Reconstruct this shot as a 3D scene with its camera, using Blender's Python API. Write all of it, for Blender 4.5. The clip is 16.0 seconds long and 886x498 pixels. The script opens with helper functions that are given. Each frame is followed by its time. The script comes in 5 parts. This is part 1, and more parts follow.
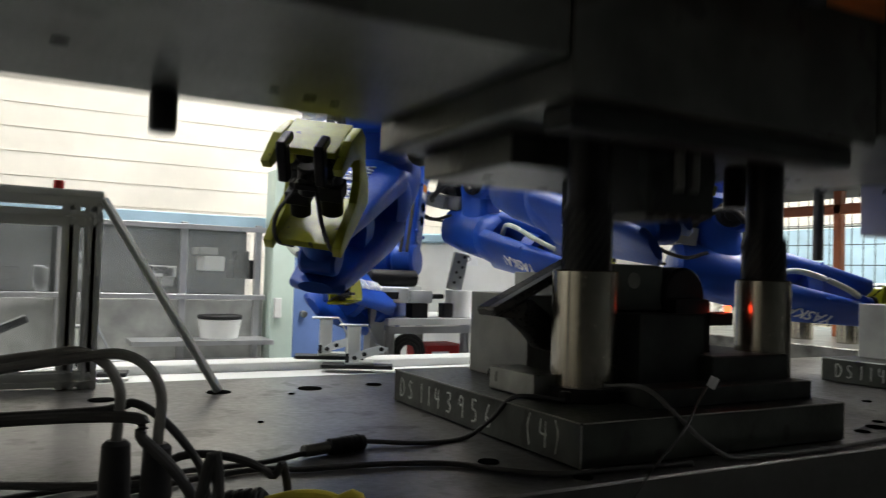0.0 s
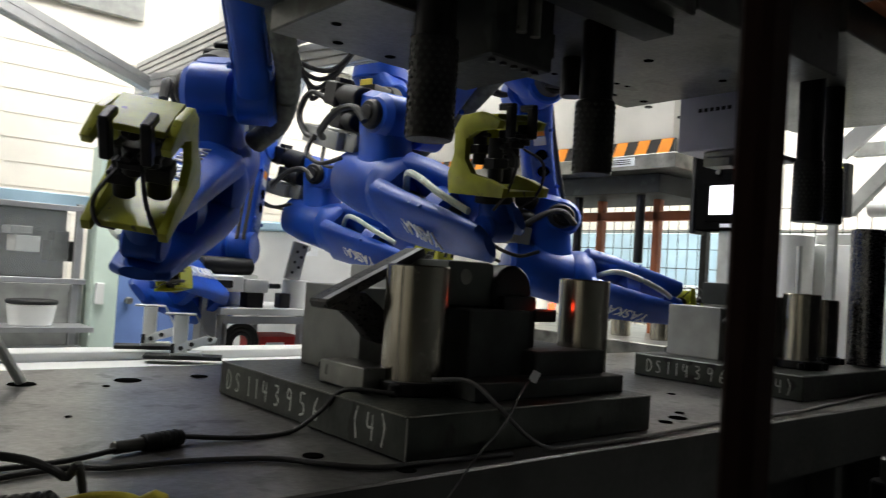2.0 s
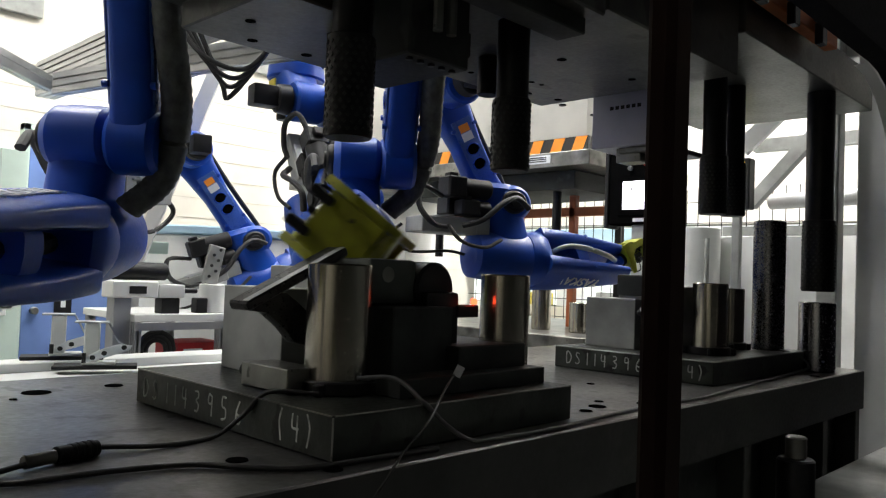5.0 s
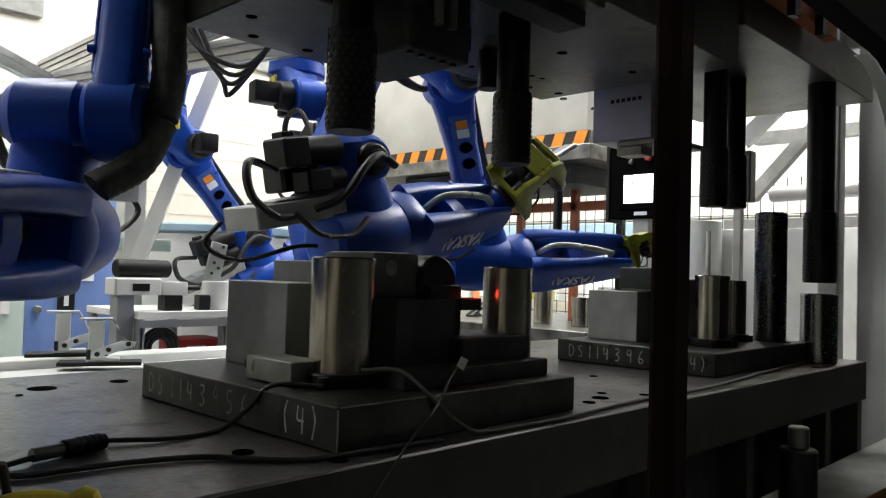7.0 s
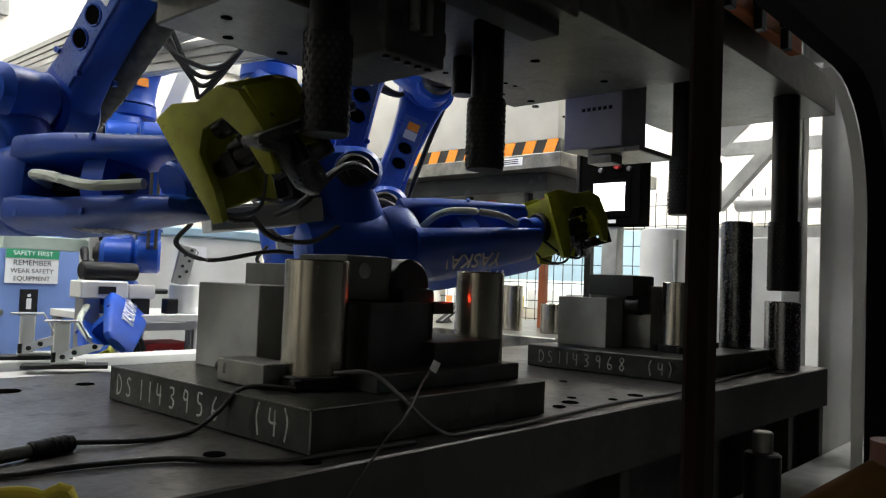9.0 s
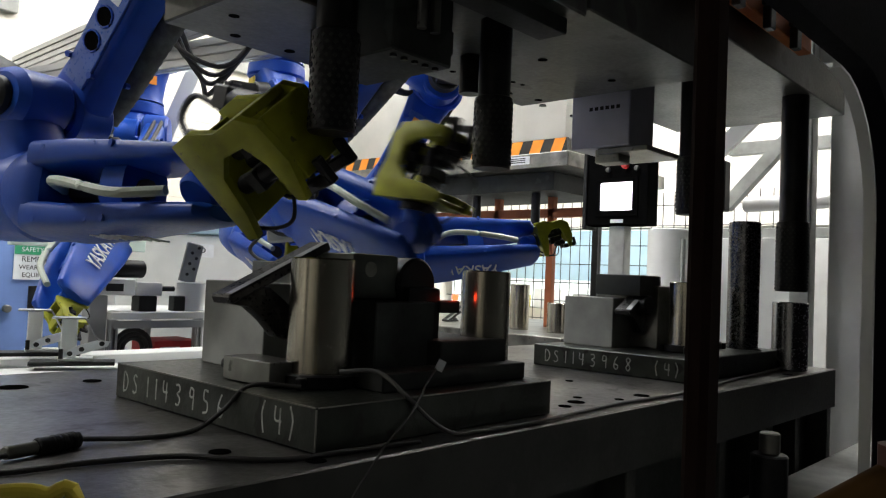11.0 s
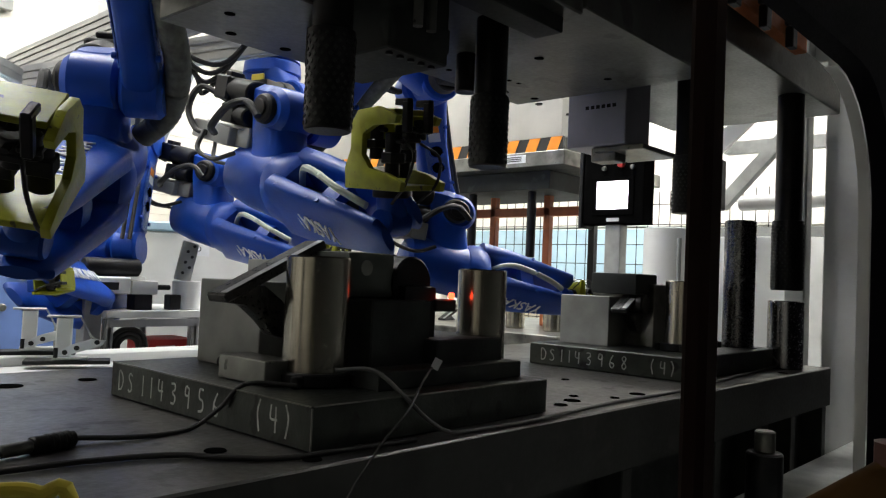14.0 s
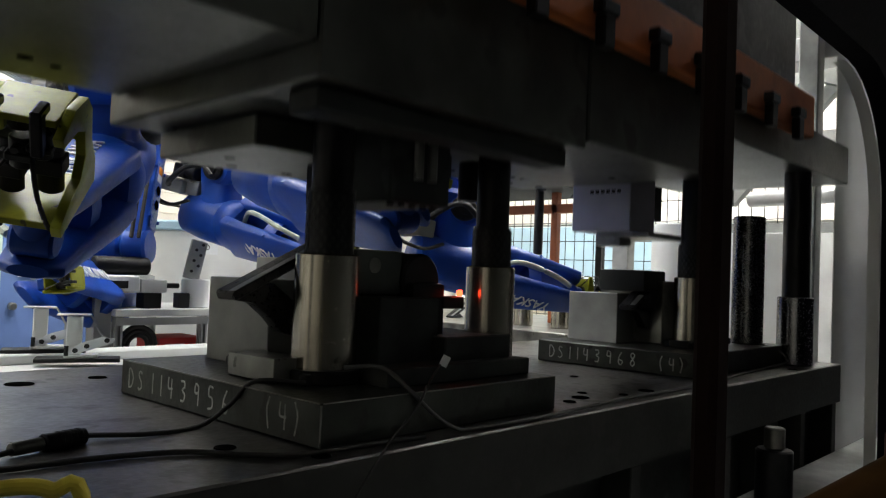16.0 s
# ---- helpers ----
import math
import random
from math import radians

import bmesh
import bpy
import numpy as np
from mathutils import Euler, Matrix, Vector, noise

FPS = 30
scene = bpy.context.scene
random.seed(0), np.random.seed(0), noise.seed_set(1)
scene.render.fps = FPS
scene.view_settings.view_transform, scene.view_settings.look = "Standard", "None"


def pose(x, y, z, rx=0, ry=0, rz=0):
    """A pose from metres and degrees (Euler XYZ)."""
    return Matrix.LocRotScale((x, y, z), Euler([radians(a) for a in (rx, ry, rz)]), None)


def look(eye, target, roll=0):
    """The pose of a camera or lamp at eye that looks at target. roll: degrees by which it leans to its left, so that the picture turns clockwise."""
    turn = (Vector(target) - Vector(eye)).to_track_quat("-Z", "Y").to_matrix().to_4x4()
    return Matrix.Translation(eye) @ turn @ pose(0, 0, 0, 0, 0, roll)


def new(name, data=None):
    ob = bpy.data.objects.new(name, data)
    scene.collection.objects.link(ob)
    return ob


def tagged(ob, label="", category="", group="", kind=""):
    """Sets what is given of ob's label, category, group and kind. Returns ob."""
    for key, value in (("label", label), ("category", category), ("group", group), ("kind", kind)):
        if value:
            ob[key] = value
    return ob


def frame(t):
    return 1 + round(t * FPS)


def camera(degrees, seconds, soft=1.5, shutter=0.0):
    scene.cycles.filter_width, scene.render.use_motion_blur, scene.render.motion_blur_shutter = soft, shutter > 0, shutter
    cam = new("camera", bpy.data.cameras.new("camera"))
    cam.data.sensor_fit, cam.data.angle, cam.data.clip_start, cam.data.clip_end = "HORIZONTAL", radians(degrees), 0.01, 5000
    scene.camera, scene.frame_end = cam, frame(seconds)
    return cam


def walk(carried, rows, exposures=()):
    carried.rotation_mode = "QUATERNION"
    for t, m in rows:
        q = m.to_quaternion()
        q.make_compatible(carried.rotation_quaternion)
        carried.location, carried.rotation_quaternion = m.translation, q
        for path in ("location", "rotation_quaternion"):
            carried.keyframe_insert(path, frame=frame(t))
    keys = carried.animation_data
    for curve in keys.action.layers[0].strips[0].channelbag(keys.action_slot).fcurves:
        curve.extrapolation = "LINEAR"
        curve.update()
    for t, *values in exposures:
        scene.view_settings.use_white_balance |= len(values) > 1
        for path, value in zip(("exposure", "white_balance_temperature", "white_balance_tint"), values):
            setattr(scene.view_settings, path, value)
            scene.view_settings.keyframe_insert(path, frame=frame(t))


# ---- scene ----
cam = camera(60.0, 16.0, soft=1.2, shutter=0.5)
PATH = [
    (0, (-0.7793, -0.9628, 1.2050), (0.1720, 0.7956, 1.2690), 1.8),
    (0.5, (-0.7793, -0.9642, 1.2070), (0.2866, 0.7276, 1.2650), 2.2),
    (1, (-0.7707, -0.9639, 1.2060), (0.3255, 0.7073, 1.2600), 2.7),
    (1.5, (-0.7654, -0.9656, 1.2070), (0.3917, 0.6655, 1.2600), 3.1),
    (2, (-0.7619, -0.9656, 1.2080), (0.5253, 0.5645, 1.2700), 3.7),
    (2.5, (-0.7528, -0.9619, 1.2050), (0.6322, 0.4787, 1.2730), 3.3),
    (3, (-0.7653, -0.9659, 1.2050), (0.7054, 0.3868, 1.2960), 2.9),
    (3.5, (-0.7674, -0.9677, 1.2020), (0.6789, 0.4111, 1.2830), 2.0),
    (4, (-0.7669, -0.9671, 1.2040), (0.6785, 0.4125, 1.2810), 2.3),
    (4.5, (-0.7671, -0.9679, 1.2040), (0.6734, 0.4166, 1.2790), 2.3),
    (7, (-0.7736, -0.9714, 1.1950), (0.6615, 0.4195, 1.2580), 1.7),
    (7.5, (-0.7895, -0.9771, 1.1950), (0.6868, 0.3711, 1.2710), 1.9),
    (8, (-0.7882, -0.9745, 1.1910), (0.6994, 0.3585, 1.2800), 2.2),
    (8.5, (-0.7845, -0.9714, 1.1880), (0.7091, 0.3569, 1.2710), 2.1),
    (9, (-0.7850, -0.9708, 1.1880), (0.7044, 0.3626, 1.2720), 2.2),
    (11.5, (-0.7827, -0.9703, 1.1890), (0.6940, 0.3761, 1.2680), 2.5),
    (12, (-0.7848, -0.9710, 1.1900), (0.6943, 0.3726, 1.2680), 2.4),
    (12.5, (-0.7834, -0.9706, 1.1900), (0.6939, 0.3751, 1.2670), 2.5),
    (13, (-0.7835, -0.9705, 1.1900), (0.6971, 0.3719, 1.2670), 2.5),
    (13.5, (-0.7827, -0.9704, 1.1890), (0.6949, 0.3751, 1.2660), 2.4),
    (14, (-0.7816, -0.9696, 1.1880), (0.7027, 0.3693, 1.2650), 2.5),
    (14.5, (-0.7830, -0.9700, 1.1870), (0.7040, 0.3640, 1.2620), 2.4),
    (15, (-0.7843, -0.9705, 1.1880), (0.6982, 0.3697, 1.2570), 2.3),
    (15.5, (-0.7831, -0.9699, 1.1870), (0.6950, 0.3760, 1.2570), 2.5),
    (16, (-0.7824, -0.9697, 1.1870), (0.6889, 0.3841, 1.2570), 2.3),
]
walk(cam, [(t, look(eye, target, roll)) for t, eye, target, roll in PATH])

# ---- light: unseen overhead lamps added over the robot cell, the press keeps its own tools in the shade ----
world = bpy.data.worlds.new("hall_air")
scene.world = world
world.use_nodes = True
world.node_tree.nodes["Background"].inputs[0].default_value = (0.80, 0.90, 1.0, 1)
world.node_tree.nodes["Background"].inputs[1].default_value = 0.006
scene.view_settings.exposure = 0.0


def area_lamp(x, y, z, sx, sy, power, color=(0.98, 0.97, 0.96)):
    d = bpy.data.lights.new("high_bay_lamp_light", "AREA")
    d.shape, d.size, d.size_y, d.energy, d.color = "RECTANGLE", sx, sy, power, color
    ob = new("high_bay_lamp_light", d)
    ob.matrix_basis = pose(x, y, z)
    return ob


# added lamps: 1.9 lifts the arms, 5.4 the white frame, -3.4 the front plate
for lx, ly, lp in ((0.2, 3.3, 118), (1.9, 2.1, 125), (3.2, 3.6, 80), (6.4, 3.0, 170), (5.4, 0.5, 360), (-3.0, 3.0, 120), (0.6, -3.4, 2)):
    area_lamp(lx, ly, 5.1, 0.5, 2.2, lp)


# ---- materials ----
def mat(name, color, rough=0.5, metal=0.0, vary=0.12, scale=18.0, bump=0.05, fine=140.0, spot=None, island=0.0, coat=0.0, gloss=0.5):
    m = bpy.data.materials.new(name)
    m.use_nodes = True
    nt = m.node_tree
    b = nt.nodes["Principled BSDF"]
    tc = nt.nodes.new("ShaderNodeTexCoord")
    n1, n2 = nt.nodes.new("ShaderNodeTexNoise"), nt.nodes.new("ShaderNodeTexNoise")
    n1.inputs["Scale"].default_value, n1.inputs["Detail"].default_value = scale, 6
    n2.inputs["Scale"].default_value, n2.inputs["Detail"].default_value = fine, 3
    for n in (n1, n2):
        nt.links.new(tc.outputs["Object"], n.inputs["Vector"])
    ramp = nt.nodes.new("ShaderNodeValToRGB")
    dark = [c * (1 - vary * 2.2) for c in color]
    light = [min(1, c * (1 + vary)) for c in color]
    ramp.color_ramp.elements[0].color, ramp.color_ramp.elements[0].position = (*dark, 1), 0.28
    ramp.color_ramp.elements[1].color, ramp.color_ramp.elements[1].position = (*light, 1), 0.72
    nt.links.new(n1.outputs["Fac"], ramp.inputs["Fac"])
    out = ramp.outputs["Color"]
    if spot:
        n3 = nt.nodes.new("ShaderNodeTexNoise")
        n3.inputs["Scale"].default_value, n3.inputs["Detail"].default_value = spot[1], 2
        nt.links.new(tc.outputs["Object"], n3.inputs["Vector"])
        r3 = nt.nodes.new("ShaderNodeValToRGB")
        r3.color_ramp.elements[0].position, r3.color_ramp.elements[1].position = spot[2], spot[2] + 0.05
        nt.links.new(n3.outputs["Fac"], r3.inputs["Fac"])
        mx = nt.nodes.new("ShaderNodeMixRGB")
        nt.links.new(r3.outputs["Color"], mx.inputs["Fac"])
        nt.links.new(out, mx.inputs["Color1"])
        mx.inputs["Color2"].default_value = (*spot[0], 1)
        out = mx.outputs["Color"]
    nt.links.new(out, b.inputs["Base Color"])
    mr = nt.nodes.new("ShaderNodeMapRange")
    mr.inputs["To Min"].default_value, mr.inputs["To Max"].default_value = max(0.03, rough - 0.12), min(1, rough + 0.12)
    nt.links.new(n2.outputs["Fac"], mr.inputs["Value"])
    nt.links.new(mr.outputs["Result"], b.inputs["Roughness"])
    b.inputs["Metallic"].default_value = metal
    b.inputs["Coat Weight"].default_value = coat
    b.inputs["Specular IOR Level"].default_value = gloss
    if bump:
        bp = nt.nodes.new("ShaderNodeBump")
        bp.inputs["Strength"].default_value, bp.inputs["Distance"].default_value = bump, 0.004
        nt.links.new(n2.outputs["Fac"], bp.inputs["Height"])
        nt.links.new(bp.outputs["Normal"], b.inputs["Normal"])
    return m


def glow(name, color, power):
    m = bpy.data.materials.new(name)
    m.use_nodes = True
    b = m.node_tree.nodes["Principled BSDF"]
    b.inputs["Base Color"].default_value = (*[c * 0.5 for c in color], 1)
    b.inputs["Emission Color"].default_value = (*color, 1)
    b.inputs["Emission Strength"].default_value = power
    return m


def clear(name, color=(0.9, 0.95, 0.95), rough=0.03, alpha=0.25):
    m = bpy.data.materials.new(name)
    m.use_nodes = True
    b = m.node_tree.nodes["Principled BSDF"]
    b.inputs["Base Color"].default_value = (*color, 1)
    b.inputs["Roughness"].default_value, b.inputs["Alpha"].default_value = rough, alpha
    return m


BLUE = mat("robot_blue_paint", (0.006, 0.066, 0.42), 0.40, 0, 0.16, 6, 0.03, 90, gloss=0.35)
STEEL = mat("ground_tool_steel", (0.26, 0.26, 0.24), 0.34, 0.85, 0.28, 9, 0.04, 160, ((0.12, 0.12, 0.11), 40, 0.66))
PLATE = mat("oily_die_plate_steel", (0.055, 0.062, 0.054), 0.40, 0.6, 0.36, 6, 0.2, 85, ((0.03, 0.03, 0.028), 17, 0.60))
PLATEFACE = mat("flame_cut_plate_edge", (0.034, 0.038, 0.037), 0.55, 0.4, 0.25, 12, 0.12, 90)
BOLSTER = mat("bolster_scraped_steel", (0.155, 0.15, 0.145), 0.34, 0.75, 0.34, 3.2, 0.16, 75, ((0.05, 0.047, 0.043), 11, 0.60))
CHROME = mat("polished_bushing_steel", (0.48, 0.45, 0.38), 0.22, 1.0, 0.05, 12, 0.0, 260, ((0.08, 0.065, 0.04), 240, 0.735))
OXIDE = mat("black_oxide_steel", (0.022, 0.022, 0.024), 0.38, 0.6, 0.25, 16, 0.05, 150)
BLACK = mat("black_plastic", (0.012, 0.012, 0.013), 0.5, 0, 0.2, 20, 0.04, 160, gloss=0.3)
PRESSGREY = mat("press_dark_paint", (0.034, 0.038, 0.037), 0.6, 0, 0.25, 5, 0.08, 70, ((0.05, 0.055, 0.052), 9, 0.62), gloss=0.3)
RUBBER = mat("cable_sheath", (0.018, 0.018, 0.018), 0.6, 0, 0.2, 30, 0.05, 200)
CABLEGREY = mat("grey_cable_sheath", (0.14, 0.14, 0.13), 0.45, 0, 0.2, 30, 0.05, 200)
YELLOW = mat("gripper_yellow_green_paint", (0.33, 0.345, 0.012), 0.42, 0, 0.14, 18, 0.05, 120, ((0.10, 0.095, 0.02), 38, 0.68))
CABLEYEL = mat("yellow_cable_sheath", (0.62, 0.50, 0.05), 0.5, 0, 0.1, 20, 0.03, 120)
ALU = mat("anodised_aluminium", (0.52, 0.53, 0.54), 0.36, 0.7, 0.06, 10, 0.02, 200)
GREYBOX = mat("grey_control_box", (0.36, 0.37, 0.35), 0.5, 0, 0.14, 9, 0.06, 120)
WHITE = mat("white_machine_paint", (0.78, 0.79, 0.77), 0.45, 0, 0.05, 5, 0.02, 80)
PALE = mat("pale_green_machine_paint", (0.58, 0.70, 0.62), 0.45, 0, 0.05, 5, 0.02, 80)
CREAM = mat("cream_block_wall", (0.78, 0.745, 0.66), 0.8, 0, 0.05, 2.5, 0.06, 60)
SKYBLUE = mat("blue_door_paint", (0.17, 0.27, 0.58), 0.5, 0, 0.07, 4, 0.02, 60)
PALEBLUE = mat("pale_blue_panel", (0.40, 0.58, 0.70), 0.5, 0, 0.06, 4, 0.02, 60)
CONCRETE = mat("sealed_concrete", (0.27, 0.27, 0.26), 0.55, 0, 0.16, 2.0, 0.06, 50)
ORANGE = mat("hazard_orange", (0.85, 0.28, 0.02), 0.5, 0, 0.08, 10, 0.02, 80)
RUST = mat("orange_guard_post", (0.38, 0.10, 0.03), 0.5, 0, 0.12, 10, 0.03, 80)
HAZBLACK = mat("hazard_black", (0.02, 0.02, 0.02), 0.5, 0, 0.1, 10, 0.02, 80)
# matte black; on the hole discs it paints the shade inside a bore
HOLE = mat("matte_black_bore_shade", (0.004, 0.004, 0.004), 0.95, 0, 0.1, 10, 0.0, 80, gloss=0.0)
CHALK = mat("white_paint_marker", (0.50, 0.52, 0.49), 0.8, 0, 0.25, 60, 0.05, 200)
LETTER = mat("white_vinyl", (0.78, 0.80, 0.82), 0.5, 0, 0.04, 30, 0.0, 200)
REDBROWN = mat("dull_red_guard", (0.10, 0.028, 0.018), 0.6, 0, 0.15, 12, 0.04, 90)
FABRIC = mat("grey_hose_sleeve", (0.13, 0.135, 0.12), 0.8, 0, 0.2, 40, 0.25, 120)
RED = mat("red_bin", (0.55, 0.03, 0.03), 0.5, 0, 0.1, 10, 0.02, 90)
GREEN = mat("green_sign", (0.03, 0.30, 0.14), 0.5, 0, 0.05, 10, 0.0, 90)
SCREEN = glow("lit_screen", (0.95, 0.90, 1.0), 4.0)
VIOLET = glow("violet_screen", (0.90, 0.55, 0.95), 1.6)
LED = glow("red_led", (1.0, 0.06, 0.02), 7.0)
YLED = glow("yellow_led", (1.0, 0.85, 0.05), 4.0)
TUBE = glow("added_lamp_tube", (1.0, 0.97, 0.92), 18.0)
HALLGLOW = glow("bright_hall_beyond", (0.95, 1.0, 0.97), 0.85)
PANE = clear("guard_polycarbonate", alpha=0.10)


# ---- building helpers ----
def part(name, bm, material, parent=None, label="", smooth=30.0):
    me = bpy.data.meshes.new(name)
    bmesh.ops.recalc_face_normals(bm, faces=bm.faces)
    if smooth:
        lim = radians(smooth)
        for f in bm.faces:
            f.smooth = True
        for e in bm.edges:
            e.smooth = len(e.link_faces) == 2 and e.calc_face_angle(0) < lim
    bm.to_mesh(me)
    bm.free()
    for m in material if isinstance(material, (list, tuple)) else (material,):
        me.materials.append(m)
    ob = new(name, me)
    if parent:
        ob.parent = parent
    if label:
        ob["label"] = label
    return ob


def empty(name, m, label, category, group="", kind=""):
    ob = new(name)
    ob.matrix_basis = m
    ob.empty_display_size = 0.05
    return tagged(ob, label, category, group, kind)


def add_box(bm, x0, y0, z0, x1, y1, z1, bevel=0.0, m=None):
    r = bmesh.ops.create_cube(bm, size=1.0)
    vs = r["verts"]
    bmesh.ops.transform(bm, matrix=Matrix.Translation(((x0 + x1) / 2, (y0 + y1) / 2, (z0 + z1) / 2)) @ Matrix.Diagonal((abs(x1 - x0), abs(y1 - y0), abs(z1 - z0), 1)), verts=vs)
    if bevel:
        es = {e for v in vs for e in v.link_edges}
        r = bmesh.ops.bevel(bm, geom=list(es), offset=bevel, segments=1 if bevel < 0.008 else 2, profile=0.6, affect="EDGES")
        vs = list({v for f in r["faces"] for v in f.verts} | {v for v in vs if v.is_valid})
    if m:
        bmesh.ops.transform(bm, matrix=m, verts=vs)
    return bm


def align(a, b):
    """A pose at a whose z runs to b."""
    a, b = Vector(a), Vector(b)
    return Matrix.Translation(a) @ (b - a).to_track_quat("Z", "Y").to_matrix().to_4x4()


def add_rod(bm, a, b, r0, r1=None, seg=20, bevel=0.0, spin=0.0):
    a, b = Vector(a), Vector(b)
    n = (b - a).length
    r = bmesh.ops.create_cone(bm, cap_ends=True, segments=seg, radius1=r0, radius2=r0 if r1 is None else r1, depth=n)
    vs = r["verts"]
    if bevel:
        es = [e for e in {e for v in vs for e in v.link_edges} if any(len(f.verts) > 4 for f in e.link_faces)]
        r = bmesh.ops.bevel(bm, geom=es, offset=bevel, segments=1, profile=0.6, affect="EDGES")
        vs = list({v for f in r["faces"] for v in f.verts} | {v for v in vs if v.is_valid})
    bmesh.ops.transform(bm, matrix=align(a, b) @ pose(0, 0, n / 2, 0, 0, spin), verts=vs)
    return bm


def add_profile(bm, pts, thick, m, bevel=0.0):
    """A flat outline (x, y) raised by thick along z, then posed."""
    vs = [bm.verts.new((x, y, 0)) for x, y in pts]
    f = bm.faces.new(vs)
    r = bmesh.ops.extrude_face_region(bm, geom=[f])
    up = [g for g in r["geom"] if isinstance(g, bmesh.types.BMVert)]
    bmesh.ops.translate(bm, verts=up, vec=(0, 0, thick))
    al = vs + up
    if bevel:
        es = list({e for v in al for e in v.link_edges})
        r = bmesh.ops.bevel(bm, geom=es, offset=bevel, segments=2, profile=0.6, affect="EDGES")
        al = list({v for q in r["faces"] for v in q.verts} | {v for v in al if v.is_valid})
    bmesh.ops.transform(bm, matrix=m, verts=al)
    return bm


def add_tube(bm, pts, r, seg=10, sub=8, ripple=0.0):
    """A round hose along a smooth path through pts."""
    p = [Vector(q) for q in pts]
    p = [p[0] * 2 - p[1], *p, p[-1] * 2 - p[-2]]
    line = []
    for i in range(1, len(p) - 2):
        for k in range(sub):
            u = k / sub
            a, b, c, d = p[i - 1:i + 3]
            line.append(0.5 * (2 * b + (c - a) * u + (2 * a - 5 * b + 4 * c - d) * u * u + (3 * b - a - 3 * c + d) * u ** 3))
    line.append(p[-2])
    rings, ref = [], Vector((0.13, 0.21, 0.97))
    for i, q in enumerate(line):
        d = (line[min(i + 1, len(line) - 1)] - line[max(i - 1, 0)]).normalized()
        u = d.cross(ref).normalized() if abs(d.dot(ref)) < 0.98 else d.cross(Vector((1, 0, 0))).normalized()
        w = d.cross(u)
        rr = r * (1 + ripple * (i % 2))
        rings.append([bm.verts.new(q + (u * math.cos(a) + w * math.sin(a)) * rr) for a in (2 * math.pi * k / seg for k in range(seg))])
    for s, t in zip(rings, rings[1:]):
        for k in range(seg):
            bm.faces.new((s[k], s[(k + 1) % seg], t[(k + 1) % seg], t[k]))
    bm.faces.new(rings[0]), bm.faces.new(rings[-1][::-1])
    return bm


def B(*boxes, bevel=0.0):
    bm = bmesh.new()
    for b in boxes:
        add_box(bm, *b, bevel=bevel)
    return bm


def writing(name, text, size, m, material, parent=None, depth=0.0006):
    """Words as thin raised letters; x along the line, y up the letters."""
    c = bpy.data.curves.new(name, "FONT")
    c.body, c.size, c.extrude, c.align_x, c.align_y = text, size, depth, "CENTER", "CENTER"
    tmp = bpy.data.objects.new("tmp", c)
    scene.collection.objects.link(tmp)
    bpy.context.view_layer.update()
    me = bpy.data.meshes.new_from_object(tmp.evaluated_get(bpy.context.evaluated_depsgraph_get()))
    bpy.data.objects.remove(tmp)
    me.materials.clear()
    me.materials.append(material)
    ob = new(name, me)
    ob.matrix_basis = m
    if parent:
        ob.parent = parent
    return ob


def strokes(name, lines, w, m, material, parent):
    """Hand-drawn marks: round strokes through points (x, y), laid on a face."""
    bm = bmesh.new()
    for ln in lines:
        add_tube(bm, [(x, y, 0) for x, y in ln], w, 6, 3)
    bmesh.ops.transform(bm, matrix=m @ Matrix.Diagonal((1, 1, 0.25, 1)), verts=bm.verts)
    return part(name, bm, material, parent)


# ---- hall ----
def structure(name, bm, material, label, smooth=0):
    return tagged(part(name, bm, material, None, "", smooth), label, name.split("_")[0], kind="structure")


structure("floor", B((-8, -5, -0.1, 14, 9, 0)), CONCRETE, "sealed grey concrete factory floor")
structure("ceiling", B((-8, -5, 5.6, 14, 9, 5.8)), WHITE, "white painted factory ceiling")
structure("wall_north", B((-8, 6.2, 0, 14, 6.4, 5.6)), CREAM, "cream painted block wall behind the robots")
structure("wall_west", B((-8.2, -5, 0, -8, 9, 5.6)), CREAM, "cream painted block wall")
# south wall is unseen, added dark so the press front gets little bounce light
structure("wall_south", B((-8, -5.2, 0, 14, -5, 5.6)), PRESSGREY, "unseen dark wall added behind the press front")
structure("wall_east", B((14, -5, 0, 14.2, 9, 5.6)), CREAM, "cream painted block wall far away")

# ---- the press: bolster, dies, moving slide ----
BX0, BX1, BY0, BY1, BZ = -1.9, 2.56, -0.068, 1.16, 0.90
bed = empty("press_bed", pose(0, 0, 0), "heavy dark steel press bed with scraped bolster plate", "press bed")
part("bolster_plate", B((BX0, BY0, BZ - 0.15, BX1, BY1, BZ), bevel=0.004), BOLSTER, bed, "scraped bare steel bolster plate")
BEDGREY = mat("dark_bed_grey", (0.042, 0.044, 0.041), 0.5, 0.2, 0.25, 4, 0.08, 70, ((0.045, 0.045, 0.042), 9, 0.62), gloss=0.4)
# thin sheet, darker than the scraped bolster plate behind it
part("front_face", B((BX0, BY0 - 0.003, BZ - 0.148, BX1 - 0.002, BY0 - 0.0005, BZ - 0.003)), BEDGREY, bed, "thin dark sheet over the bolster's front face")
bm = B((BX0, 0.02, 0.0, BX1 - 0.02, 1.1, BZ - 0.151))
part("bed_frame", bm, PRESSGREY, bed, "dark painted bed frame")
for rx in (-1.5, -0.9, -0.3, 0.3, 0.9, 1.45, 1.78, 2.12, 2.49):
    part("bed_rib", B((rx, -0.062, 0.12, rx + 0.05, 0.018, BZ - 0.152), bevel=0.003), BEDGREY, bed)
